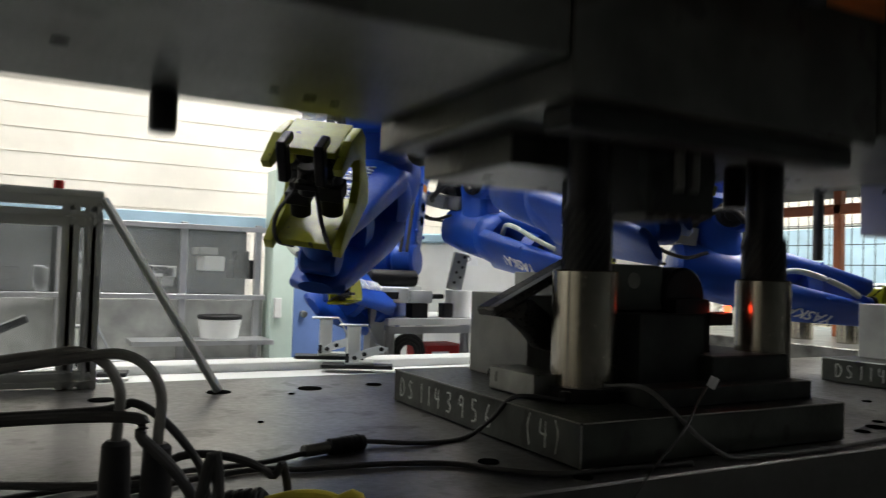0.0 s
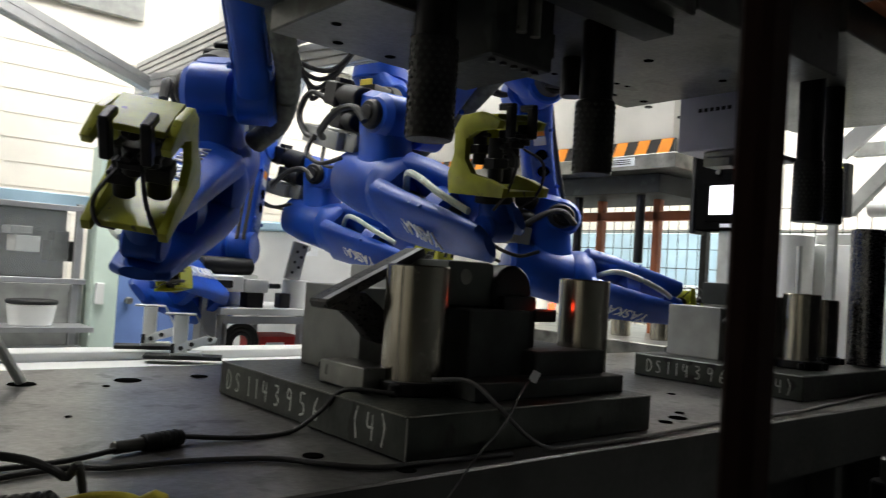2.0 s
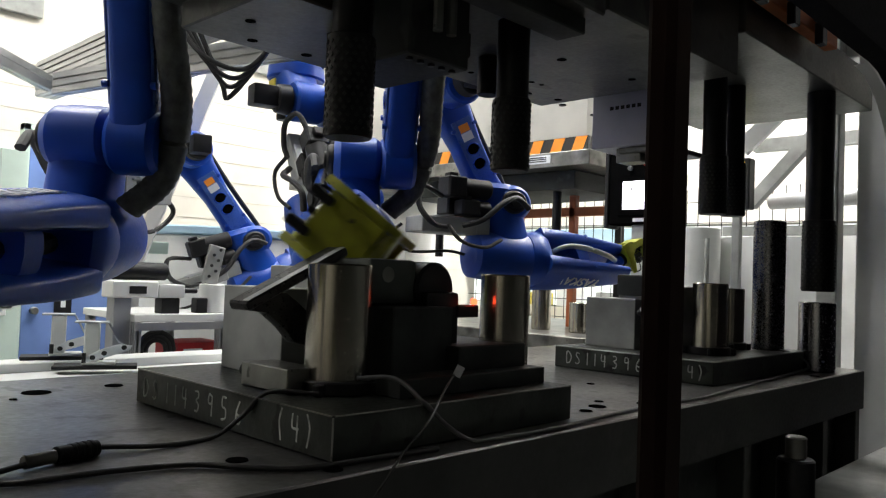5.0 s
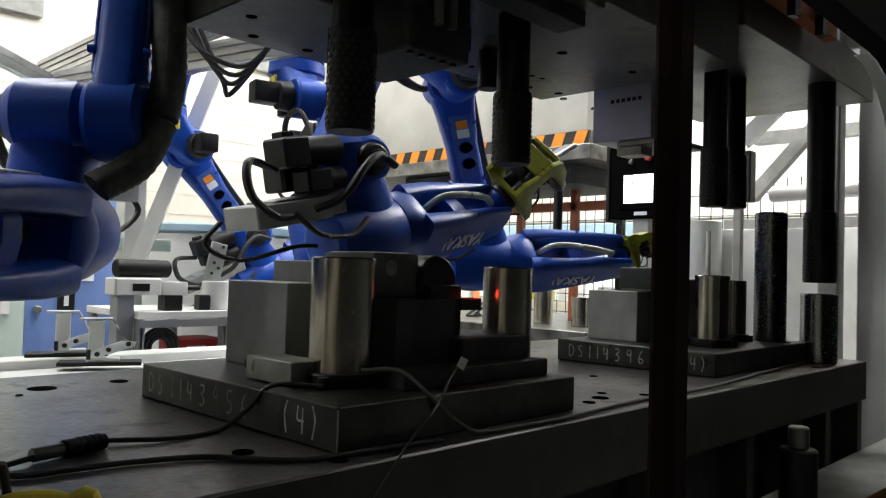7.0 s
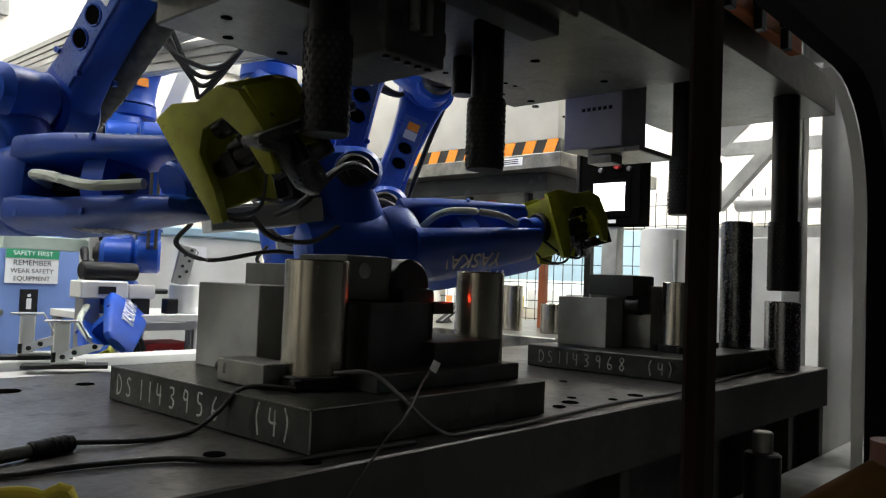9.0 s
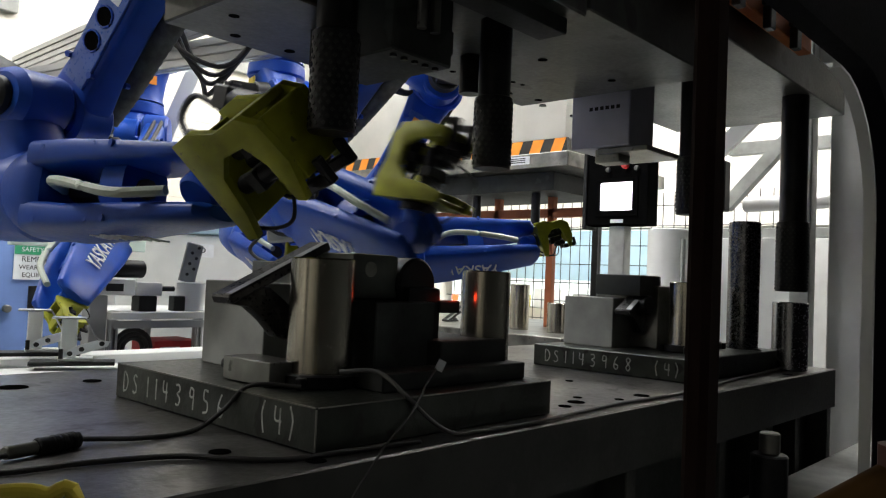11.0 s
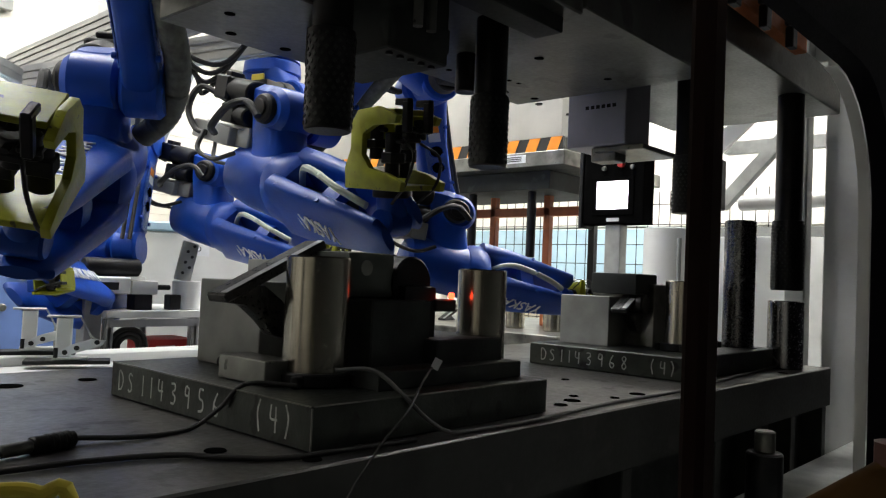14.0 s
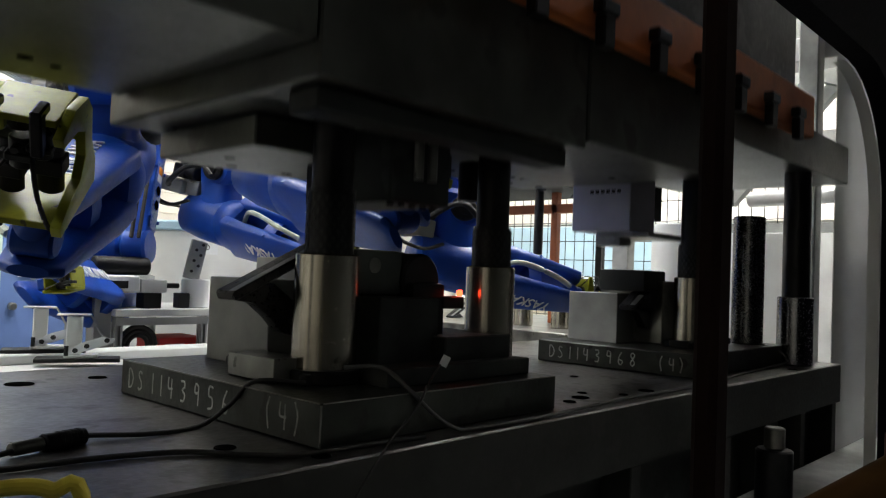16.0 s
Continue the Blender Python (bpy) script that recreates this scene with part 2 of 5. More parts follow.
part("bed_sill", B((BX0, -0.34, 0.50, 3.0, -0.064, 0.56), bevel=0.004), GREYBOX, bed, "grey steel sill along the bed")
holes = ((-0.13, 0.93, 0.032), (0.055, 0.947, 0.022), (-0.36, 0.545, 0.006), (-0.358, 0.936, 0.03), (-0.104, 0.107, 0.018), (0.05, 0.72, 0.026), (-0.2, 0.86, 0.008),
         (0.86, 0.06, 0.022), (0.93, 0.10, 0.012), (1.12, 0.02, 0.022), (1.2, 0.3, 0.012), (-0.02, -0.03, 0.016), (-0.62, 0.9, 0.03), (1.0, 0.02, 0.012), (0.78, 0.04, 0.016), (2.12, -0.03, 0.018))
# no bores are cut: black discs paint the shade of each hole
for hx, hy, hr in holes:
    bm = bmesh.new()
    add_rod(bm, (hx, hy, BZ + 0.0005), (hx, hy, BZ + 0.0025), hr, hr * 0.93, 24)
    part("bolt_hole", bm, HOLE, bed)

GLYPH = {"D": [[(0, 0), (0.02, 1), (0.45, 0.85), (0.62, 0.5), (0.4, 0.1), (0, 0)]], "S": [[(0.55, 0.9), (0.25, 0.98), (0.1, 0.75), (0.45, 0.45), (0.5, 0.15), (0.2, 0.02), (0, 0.12)]],
         "1": [[(0.2, 0), (0.22, 1)]], "4": [[(0.05, 1), (0.02, 0.5), (0.55, 0.48)], [(0.45, 0.95), (0.42, 0)]], "3": [[(0, 0.95), (0.4, 0.95), (0.45, 0.7), (0.15, 0.55), (0.48, 0.35), (0.35, 0.05), (0, 0.05)]],
         "9": [[(0.5, 0.9), (0.15, 0.98), (0.08, 0.6), (0.45, 0.6), (0.5, 0.9), (0.46, 0)]], "5": [[(0.5, 1), (0.1, 1), (0.08, 0.6), (0.45, 0.5), (0.45, 0.1), (0, 0)]],
         "6": [[(0.4, 1), (0.1, 0.6), (0.05, 0.15), (0.35, 0.02), (0.5, 0.3), (0.1, 0.42)]], "8": [[(0.3, 0.52), (0.05, 0.8), (0.28, 1), (0.5, 0.8), (0.05, 0.25), (0.28, 0), (0.5, 0.25), (0.3, 0.52)]],
         "(": [[(0.3, 1.1), (0.08, 0.6), (0.25, -0.1)]], ")": [[(0.05, 1.1), (0.3, 0.6), (0.1, -0.1)]]}


def hand_lettering(text, start, pitch, h, m, parent):
    x = start
    for ch in text:
        if ch != " ":
            strokes("chalk_mark", [[(x + px * h * 0.75, py * h) for px, py in ln] for ln in GLYPH[ch]], 0.0022, m, CHALK, parent)
        x += pitch * (0.7 if ch in "1 " else 1.0)


def bushing(parent, x, y, z0, z1, r, material=CHROME):
    bm = bmesh.new()
    add_rod(bm, (x, y, z0 + 0.02), (x, y, z1), r, seg=48, bevel=0.003)
    part("guide_bushing", bm, material, parent, "bright steel guide bushing")
    bm = bmesh.new()
    add_rod(bm, (x, y, z0), (x, y, z0 + 0.026), r * 1.22, seg=40, bevel=0.003)
    part("bushing_flange", bm, OXIDE, parent)
    for k in range(4):
        a = k * math.pi / 2 + 0.5
        bm = bmesh.new()
        add_rod(bm, (x + r * 1.3 * math.cos(a), y + r * 1.3 * math.sin(a), z0), (x + r * 1.3 * math.cos(a), y + r * 1.3 * math.sin(a), z0 + 0.022), 0.011, seg=12, bevel=0.002)
        part("clamp_screw", bm, OXIDE, parent)


DZ = 0.975
die = empty("lower_die", pose(0, 0, 0), "steel lower die on thick plate with chalked number", "die", "lower dies")
bm = B((0, 0, BZ + 0.001, 0.66, 0.70, DZ), bevel=0.003)
part("die_plate", bm, PLATE, die, "thick oily steel die plate")
for e in ((-0.0012, -0.0012, BZ + 0.004, 0.0012, 0.0012, DZ - 0.003), (-0.0012, 0.004, DZ - 0.0016, 0.0012, 0.696, DZ + 0.0006), (0.004, -0.0012, DZ - 0.0016, 0.656, 0.0012, DZ + 0.0006)):
    part("worn_edge", B(e), STEEL, die, "edge worn bright")
face = Matrix(((0, 0, -1, -0.0005), (-1, 0, 0, 0.67), (0, 1, 0, 0.918), (0, 0, 0, 1)))
hand_lettering("DS", 0.008, 0.042, 0.040, face, die)
hand_lettering("1143956", 0.108, 0.051, 0.042, face, die)
hand_lettering("(4)", 0.52, 0.040, 0.046, face, die)
bushing(die, 0.168, 0.208, DZ, 1.220, 0.063)
bushing(die, 0.625, 0.17, DZ, 1.213, 0.057)
part("rear_block", B((0.17, 0.40, DZ, 0.33, 0.64, 1.165), bevel=0.002), GREYBOX, die, "ground steel die block")
part("rear_block", B((0.28, 0.44, DZ, 0.42, 0.62, 1.215), bevel=0.002), GREYBOX, die, "ground steel die block")
part("side_block", B((0.055, 0.21, DZ + 0.002, 0.13, 0.365, 1.022), bevel=0.002), STEEL, die)
bm = bmesh.new()
add_rod(bm, (0.09, 0.36, 1.0), (0.09, 0.41, 1.0), 0.013, seg=20, bevel=0.002)
part("sensor_barrel", bm, OXIDE, die)
part("core_block", B((0.25, 0.14, DZ, 0.42, 0.36, 1.14), bevel=0.003), PLATEFACE, die)
part("core_block", B((0.235, 0.20, 1.142, 0.365, 0.36, 1.235), bevel=0.010), mat("green_grey_tool_steel", (0.07, 0.08, 0.072), 0.45, 0.3, 0.15, 10, 0.05, 120), die, "green-grey tool head")
part("core_block", B((0.40, 0.10, DZ, 0.62, 0.34, 1.06), bevel=0.003), PLATEFACE, die)
bm = bmesh.new()
add_rod(bm, (0.415, 0.19, 1.175), (0.415, 0.34, 1.175), 0.058, seg=40, bevel=0.006)
add_box(bm, 0.37, 0.17, DZ, 0.47, 0.34, 1.17, 0.01)
part("forming_roll", bm, OXIDE, die, "black rounded forming punch")
bm = bmesh.new()
add_rod(bm, (0.284, 0.1985, 1.203), (0.284, 0.202, 1.203), 0.016, seg=24)
part("machined_spot", bm, STEEL, die)
part("base_rail", B((0.20, 0.06, DZ, 0.64, 0.13, 1.01), bevel=0.002), PLATEFACE, die)
part("sensor_led", B((0.505, 0.16, 1.143, 0.519, 0.172, 1.157), bevel=0.003), LED, die, "glowing red sensor light")
part("sensor_body", B((0.46, 0.165, 1.115, 0.53, 0.20, 1.142), bevel=0.003), BLACK, die)

die2 = empty("lower_die", pose(0, 0, 0), "steel lower die farther along the bolster with chalked number", "die", "lower dies")
part("die_plate", B((1.49, 0.055, BZ + 0.001, 2.30, 0.64, DZ), bevel=0.003), PLATE, die2, "thick oily steel die plate")
face2 = Matrix(((0, 0, -1, 1.4895), (-1, 0, 0, 0.60), (0, 1, 0, 0.918), (0, 0, 0, 1)))
hand_lettering("DS", 0.012, 0.036, 0.040, face2, die2)
hand_lettering("1143968", 0.09, 0.044, 0.042, face2, die2)
hand_lettering("(4)", 0.43, 0.034, 0.04, face2, die2)
bushing(die2, 1.75, 0.19, DZ, 1.215, 0.058)
bushing(die2, 2.05, 0.25, DZ, 1.20, 0.05)
part("rear_block", B((1.62, 0.40, DZ, 1.74, 0.60, 1.15), bevel=0.002), GREYBOX, die2, "pale ground steel block")
part("core_block", B((1.76, 0.30, DZ, 1.98, 0.55, 1.20), bevel=0.003), STEEL, die2)
part("clamp_arm", B((1.66, 0.32, 1.16, 1.82, 0.50, 1.235), bevel=0.008), PRESSGREY, die2)
bm = bmesh.new()
add_rod(bm, (1.70, 0.30, 1.13), (1.70, 0.36, 1.13), 0.035, seg=24, bevel=0.006)
part("toggle", bm, OXIDE, die2)
bm = bmesh.new()
add_rod(bm, (2.18, 0.16, DZ), (2.18, 0.16, 1.46), 0.058, seg=40, bevel=0.004)
part("guide_post", bm, mat("dark_turned_steel", (0.15, 0.15, 0.155), 0.26, 1.0, 0.06, 8, 0.0, 150), die2, "tall dark guide post")
bm = bmesh.new()
add_rod(bm, (2.32, 0.03, BZ), (2.32, 0.03, 1.16), 0.066, seg=40, bevel=0.004)
tagged(part("stop_block", bm, mat("turned_stop_steel", (0.34, 0.34, 0.35), 0.24, 1.0, 0.06, 8, 0.0, 150)), "dark round steel stop post on the bolster", "stop post")

REDORANGE = mat("orange_red_guard_paint", (0.62, 0.16, 0.03), 0.55, 0, 0.15, 8, 0.03, 80)
UNDER = mat("oiled_upper_die_steel", (0.10, 0.105, 0.095), 0.38, 0.35, 0.30, 4, 0.08, 80, ((0.06, 0.06, 0.055), 8, 0.60))
# moving slide with upper tools; its origin is the raised position
slide = empty("press_slide", pose(0, 0, 0), "raised press slide carrying dark upper tools and guide posts", "press slide")
part("slide_body", B((-1.6, -0.05, 2.118, 2.02, 0.66, 3.1), bevel=0.01), PRESSGREY, slide, "dark painted slide body")
part("slide_front_plate", B((-1.55, -0.10, 2.045, 2.07, -0.055, 2.19), bevel=0.004), REDORANGE, slide, "orange-red guard plate")
part("upper_plate", B((-0.05, -0.02, 1.81, 0.72, 0.72, 2.116), bevel=0.004), UNDER, slide, "grey upper die plate")
part("upper_plate", B((0.73, -0.02, 1.83, 1.44, 0.70, 2.116), bevel=0.004), UNDER, slide)
part("upper_plate", B((1.45, -0.035, 1.96, 2.74, 0.72, 2.116), bevel=0.004), UNDER, slide)
part("upper_plate", B((-1.6, -0.02, 1.865, -0.055, 0.66, 2.116), bevel=0.004), UNDER, slide)
for bx, by in ((-0.56, 0.60), (-0.92, 0.52)):
    bm = bmesh.new()
    add_rod(bm, (bx, by, 1.78), (bx, by, 1.864), 0.026, seg=18, bevel=0.004)
    part("hanging_stud", bm, OXIDE, slide)
for k in range(12):
    cx = -0.84 + 0.245 * k
    bm = B((cx - 0.022, -0.128, 2.005, cx + 0.022, -0.1015, 2.075), bevel=0.003)
    add_box(bm, cx - 0.034, -0.132, 2.076, cx + 0.034, -0.1015, 2.108, 0.004)
    if cx < 2.0:
        part("edge_clamp", bm, OXIDE, slide, "black edge clamp")
    else:
        bm.free()
part("upper_block", B((0.28, 0.16, 1.655, 0.46, 0.44, 1.809), bevel=0.004), PRESSGREY, slide)
part("upper_block", B((0.05, 0.30, 1.745, 0.62, 0.68, 1.808), bevel=0.004), UNDER, slide, "grey upper tool plate")
part("upper_block", B((1.62, 0.36, 1.69, 1.80, 0.60, 1.958), bevel=0.004), mat("lilac_grey_block", (0.42, 0.42, 0.50), 0.4, 0.3, 0.06, 8, 0.02, 120), slide, "pale lilac-grey upper tool block")
part("stripper_bracket", B((1.64, 0.30, 1.67, 1.90, 0.50, 1.689), (1.66, 0.42, 1.64, 1.74, 0.52, 1.70), bevel=0.003), STEEL, slide)
for k in range(6):
    part("stamped_bar", B((1.6185, 0.40 + k * 0.022, 1.825, 1.6205, 0.414 + k * 0.022, 1.838)), BLACK, slide)
# bolt holes of the upper tools: flat discs with the bore's shade painted in
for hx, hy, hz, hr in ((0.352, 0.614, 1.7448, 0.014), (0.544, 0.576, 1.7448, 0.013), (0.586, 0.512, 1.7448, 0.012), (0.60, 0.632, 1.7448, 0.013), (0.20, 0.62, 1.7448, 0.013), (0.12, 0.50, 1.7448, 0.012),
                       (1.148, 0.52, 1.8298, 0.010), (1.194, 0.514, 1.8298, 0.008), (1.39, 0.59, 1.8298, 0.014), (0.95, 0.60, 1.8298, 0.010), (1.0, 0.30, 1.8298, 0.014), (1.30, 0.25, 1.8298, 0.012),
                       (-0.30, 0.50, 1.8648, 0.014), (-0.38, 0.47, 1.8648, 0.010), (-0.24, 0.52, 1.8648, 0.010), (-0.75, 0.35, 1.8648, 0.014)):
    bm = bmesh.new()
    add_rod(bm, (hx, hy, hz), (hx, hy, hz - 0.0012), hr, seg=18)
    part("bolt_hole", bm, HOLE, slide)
for k in range(5):
    bm = bmesh.new()
    add_rod(bm, (0.305 + 0.032 * k, 0.185, 1.6548), (0.305 + 0.032 * k, 0.185, 1.648), 0.008, seg=12, bevel=0.001)
    part("cap_screw", bm, OXIDE, slide)
for gx in (-0.02, 0.02):
    bm = bmesh.new()
    add_rod(bm, (0.34 + gx, 0.12, 1.70), (0.34 + gx, 0.12, 1.809), 0.011, seg=12)
    part("return_pin", bm, STEEL, slide, "bright return pin")
for k in range(9):
    bm = bmesh.new()
    add_rod(bm, (0.06 + 0.2 * k, 0.62, 1.81 if k < 4 else 1.83), (0.06 + 0.2 * k, 0.62, 1.805 if k < 4 else 1.825), 0.013, seg=14)
    part("socket_screw", bm, OXIDE, slide)
part("upper_rail", B((-0.02, 0.02, 1.77, 0.70, 0.10, 1.809), bevel=0.003), PRESSGREY, slide)
bm = bmesh.new()
add_rod(bm, (0.86, 0.45, 1.72), (0.86, 0.45, 1.83), 0.032, seg=20, bevel=0.003)
part("return_pin", bm, OXIDE, slide)


def guide_post(x, y, zb, zt, r, ring, parent):
    bm = bmesh.new()
    add_rod(bm, (x, y, zb + ring), (x, y, zt), r * 0.86, seg=40)
    post = part("guide_post", bm, OXIDE, parent, "polished black guide post")
    bm = bmesh.new()
    add_rod(bm, (x, y, zb), (x, y, zb + ring), r, seg=40, bevel=0.003)
    part("ball_cage", bm, OXIDE, post, "black ball-bearing cage with rows of balls")
    bm = bmesh.new()
    rows = int(ring / 0.013)
    for i in range(1, rows):
        for k in range(18):
            a = 2 * math.pi * (k + 0.5 * (i % 2)) / 18
            add_box(bm, -0.0035, -0.0035, -0.0012, 0.0035, 0.0035, 0.0016, 0, Matrix.Translation((x, y, zb + i * 0.013)) @ Matrix.Rotation(a, 4, "Z") @ Matrix.Translation((r, 0, 0)) @ Matrix.Rotation(math.pi / 2, 4, "Y") @ Matrix.Rotation(math.pi / 4, 4, "Z"))
    tagged(part("ball_cage_grid", bm, PLATEFACE, post), kind="stuff")


guide_post(0.168, 0.205, 1.465, 1.815, 0.047, 0.20, slide)
guide_post(0.625, 0.17, 1.455, 1.815, 0.045, 0.17, slide)
guide_post(1.75, 0.19, 1.45, 1.965, 0.046, 0.20, slide)
guide_post(2.05, 0.25, 1.47, 1.965, 0.044, 0.20, slide)
guide_post(2.32, 0.03, 1.20, 1.965, 0.058, 0.27, slide)

# uprights of the press frame
frame_ob = empty("press_upright", pose(0, 0, 0), "black press upright with a rounded side opening", "press upright")
pts = [(1.49, 0.0), (1.49, 1.40)]
for k in range(1, 9):
    a = k / 8 * math.pi / 2
    pts.append((1.49 - 0.34 * (1 - math.cos(a)), 1.40 + 0.33 * math.sin(a)))
# far end to x=5 is unseen, added to block light on the front faces
pts += [(0.5, 1.73), (0.5, 3.4), (5.0, 3.4), (5.0, 0.0)]
bm = bmesh.new()
add_profile(bm, pts, 0.05, Matrix(((1, 0, 0, 0), (0, 0, -1, -0.45), (0, 1, 0, 0), (0, 0, 0, 1))))
part("side_plate", bm, mat("black_press_paint", (0.008, 0.007, 0.010), 0.85, 0, 0.15, 6, 0.04, 80, gloss=0.1), frame_ob)

bm = bmesh.new()
rim = [(x - 0.003, z - 0.003) for x, z in pts[1:-4]]
rim = [(1.487, 0.0)] + rim
lining = [[bm.verts.new((x + ox, y, z)) for x, z in rim] for ox, y in ((0, -0.4485), (0, -0.42), (-0.005, -0.42), (-0.005, -0.4485))]
for a, b in zip(lining, lining[1:] + lining[:1]):
    for k in range(len(rim) - 1):
        bm.faces.new((a[k], a[k + 1], b[k + 1], b[k]))
part("opening_lining", bm, WHITE, frame_ob, "white painted lining of the opening", smooth=40)
for bz in (0.5, 1.0, 1.5, 1.95):
    bm = bmesh.new()
    add_rod(bm, (1.62, -0.502, bz), (1.62, -0.515, bz), 0.018, seg=12, bevel=0.002)
    part("bolt_head", bm, OXIDE, frame_ob)
guard = empty("guard_rod", pose(0, 0, 0), "thin dull dark red guard rod at the press front", "guard rod")
part("rod", B((-0.7169, -0.9421, 0.0, -0.7136, -0.9398, 2.3), bevel=0.0006), mat("dark_red_rod", (0.012, 0.005, 0.004), 0.8, gloss=0.1), guard)

# unseen frame and crown, added to keep ceiling light off the press front
crown = empty("press", pose(0, 0, 0), "unseen dark frame and crown added to shade the press front", "press")
part("crown", B((-2.6, -1.9, 3.45, 2.6, 0.72, 4.6), bevel=0.02), PRESSGREY, crown)
for cx in (-2.6,):
    part("upright", B((cx, 0.2, 0.0, cx + 0.35, 0.65, 3.448), bevel=0.01), PRESSGREY, crown)


FORMED = mat("pressed_black_steel", (0.07, 0.07, 0.072), 0.30, 0.7, 0.2, 20, 0.04, 150)


def bracket(m):
    """A formed black steel arm with a hooked end."""
    th = empty("formed_bracket", m, "formed black steel bracket lying on the lower die", "bracket", "formed brackets")
    bm = bmesh.new()
    add_box(bm, -0.135, -0.030, -0.010, 0.14, 0.030, 0.010, 0.004)
    part("arm_plate", bm, FORMED, th)
    # pale strip paints the highlight along the arm's top edge
    part("bright_edge", B((-0.13, -0.0298, 0.0102, 0.135, -0.012, 0.0114)), ALU, th, "pale strip painting the highlight on the edge")
    bm = bmesh.new()
    pts = [(-0.13, -0.01), (-0.09, -0.035), (-0.065, -0.08), (-0.05, -0.12), (-0.02, -0.145), (0.02, -0.13), (0.015, -0.10), (-0.005, -0.06), (-0.03, -0.02), (-0.07, 0.0)]
    add_profile(bm, pts, 0.03, Matrix(((1, 0, 0, 0), (0, 0, 1, -0.015), (0, 1, 0, 0), (0, 0, 0, 1))), 0.004)
    part("hook_plate", bm, FORMED, th)
    return th


PART_A = Matrix(((0.902, -0.080, -0.425, 0.133), (0.073, 0.997, -0.034, 0.324), (0.426, -0.000, 0.905, 1.190), (0, 0, 0, 1)))

handle = empty("guard_rail", pose(0, 0, 0), "brown-yellow guard rail close to the press opening", "guard rail")
bm = bmesh.new()
add_rod(bm, (-0.5186, -0.8861, 1.1096), (-0.4948, -0.9141, 1.1312), 0.007, seg=18)
part("rail_tube", bm, mat("brown_yellow_paint", (0.10, 0.05, 0.015), 0.7, gloss=0.1), handle)
bm = bmesh.new()
add_rod(bm, (-0.4948, -0.9141, 0.0), (-0.4948, -0.9141, 1.1412), 0.008, seg=12)
part("rail_post", bm, REDBROWN, handle)


# ---- robots: hung upside down from the overhead frame; each row: seconds, then degrees of swing, lower arm, elbow, tool roll and tool bend ----
A1, L1, A2, D4 = 0.182, 0.593, 0.251, 0.652
REST_A, REST_B, REST_C = (-127, -51, 22, 173, 76), (-91, -52, 14, 187, 98), (-77, -57, 12, 0, 0)
REST_D, REST_E = (-25, 11, 9, 0, -1), (-134, 15, -6, 101, 70)
ROW_A = (0.006, 1.054, 2.089)
ROW_A_ROWS = [(0, *REST_A), (3.9, *REST_A), (4.2, -131, -32, 14, 182, 45), (4.5, -134, -21, 6, 180, 20), (7.0, -126, 12, 3, 180, 20), (7.5, -124, -18, 4, 180, 50), (8.0, -122, -44, 4, 178, 76), (8.5, -106, -42, 5, 151, 54),
              (9.0, -77, -40, -1, 201, 22), (10.2, -74, -37, 3, 215, 16), (11.3, -76, -36, -3, 220, 22), (11.5, -76, -36, -3, 220, 22), (11.75, -96, -42, 5, 205, 34), (12.0, -113, -47, 13, 194, 46), (12.3, *REST_A), (16, *REST_A)]
ROW_B = (0.856, 1.006, 2.120)
ROW_B_ROWS = [(0, *REST_B), (3.1, *REST_B), (3.5, -124, -26, 0, 144, 31), (3.9, -133, -26, 4, 70, 8), (4.5, -138, -26, 7, 38, -19), (4.8, -138, -26, 7, 38, -19), (5.9, -80, -24, 0, 120, 15), (7.0, 2, -19, -12, 223, 50), (8.0, 1, -22, -4, 214, 25),
              (8.6, -6, -21, -2, 200, 26), (9.0, -22, -12, -8, 171, 6), (10.3, -24, -12, -6, 171, 6), (11.1, -94, -51, 16, 172, 110), (11.6, *REST_B), (16, *REST_B)]
ROW_C = (1.406, 2.183, 1.995)
ROW_C_ROWS = [(0, *REST_C), (3.4, *REST_C), (4.3, -103, 34, 56, 0, 0), (9.4, -103, 34, 56, 0, 0), (11.0, -106, -50, 10, 0, 0), (12.6, -106, -52, 6, 0, 0), (13.3, *REST_C), (16, *REST_C)]
ROW_D = (1.569, 1.476, 2.07)
ROW_D_ROWS = [(0, *REST_D), (2.9, *REST_D), (3.3, -18, 28, 4, 90, 12), (4.5, -16, 34, 2, 176, 31), (7.0, -30, 13, -5, 180, 17), (7.4, -32, 0, -6, 180, 10), (8.0, -34, -18, -8, 181, 2), (10.6, -36, -22, -8, 180, 6), (11.5, -41, -31, -6, 180, 20),
              (11.75, -39, -10, 0, 95, 4), (12.0, -36, 9, 6, 11, -28), (12.3, -30, 11, 9, 4, -15), (12.6, *REST_D), (16, *REST_D)]
ROW_E = (1.1, 2.994, 1.842)
ROW_E_ROWS = [(0, *REST_E), (3.0, *REST_E), (3.5, -70, -34, -13, 211, 10), (4.3, -20, 36, -18, 190, 20), (7.1, -10, 38, -22, 190, 20), (7.6, -48, 0, -20, 205, 16), (8.0, -75, -29, -19, 221, 14), (8.5, -77, -47, 8, 181, 27),
              (9.0, -118, 10, 16, 210, -20), (10.4, -126, 62, 26, 235, -24), (12.6, -126, 62, 26, 235, -24), (13.0, *REST_E), (16, *REST_E)]


def thicken(ob, x, y, z):
    """Widens a part and what hangs on it."""
    for o in (ob, *ob.children):
        if o.matrix_basis != Matrix.Identity(4):
            o.data.transform(o.matrix_basis)
            o.matrix_basis = Matrix.Identity(4)
        o.data.transform(Matrix.Diagonal((x, y, z, 1)))


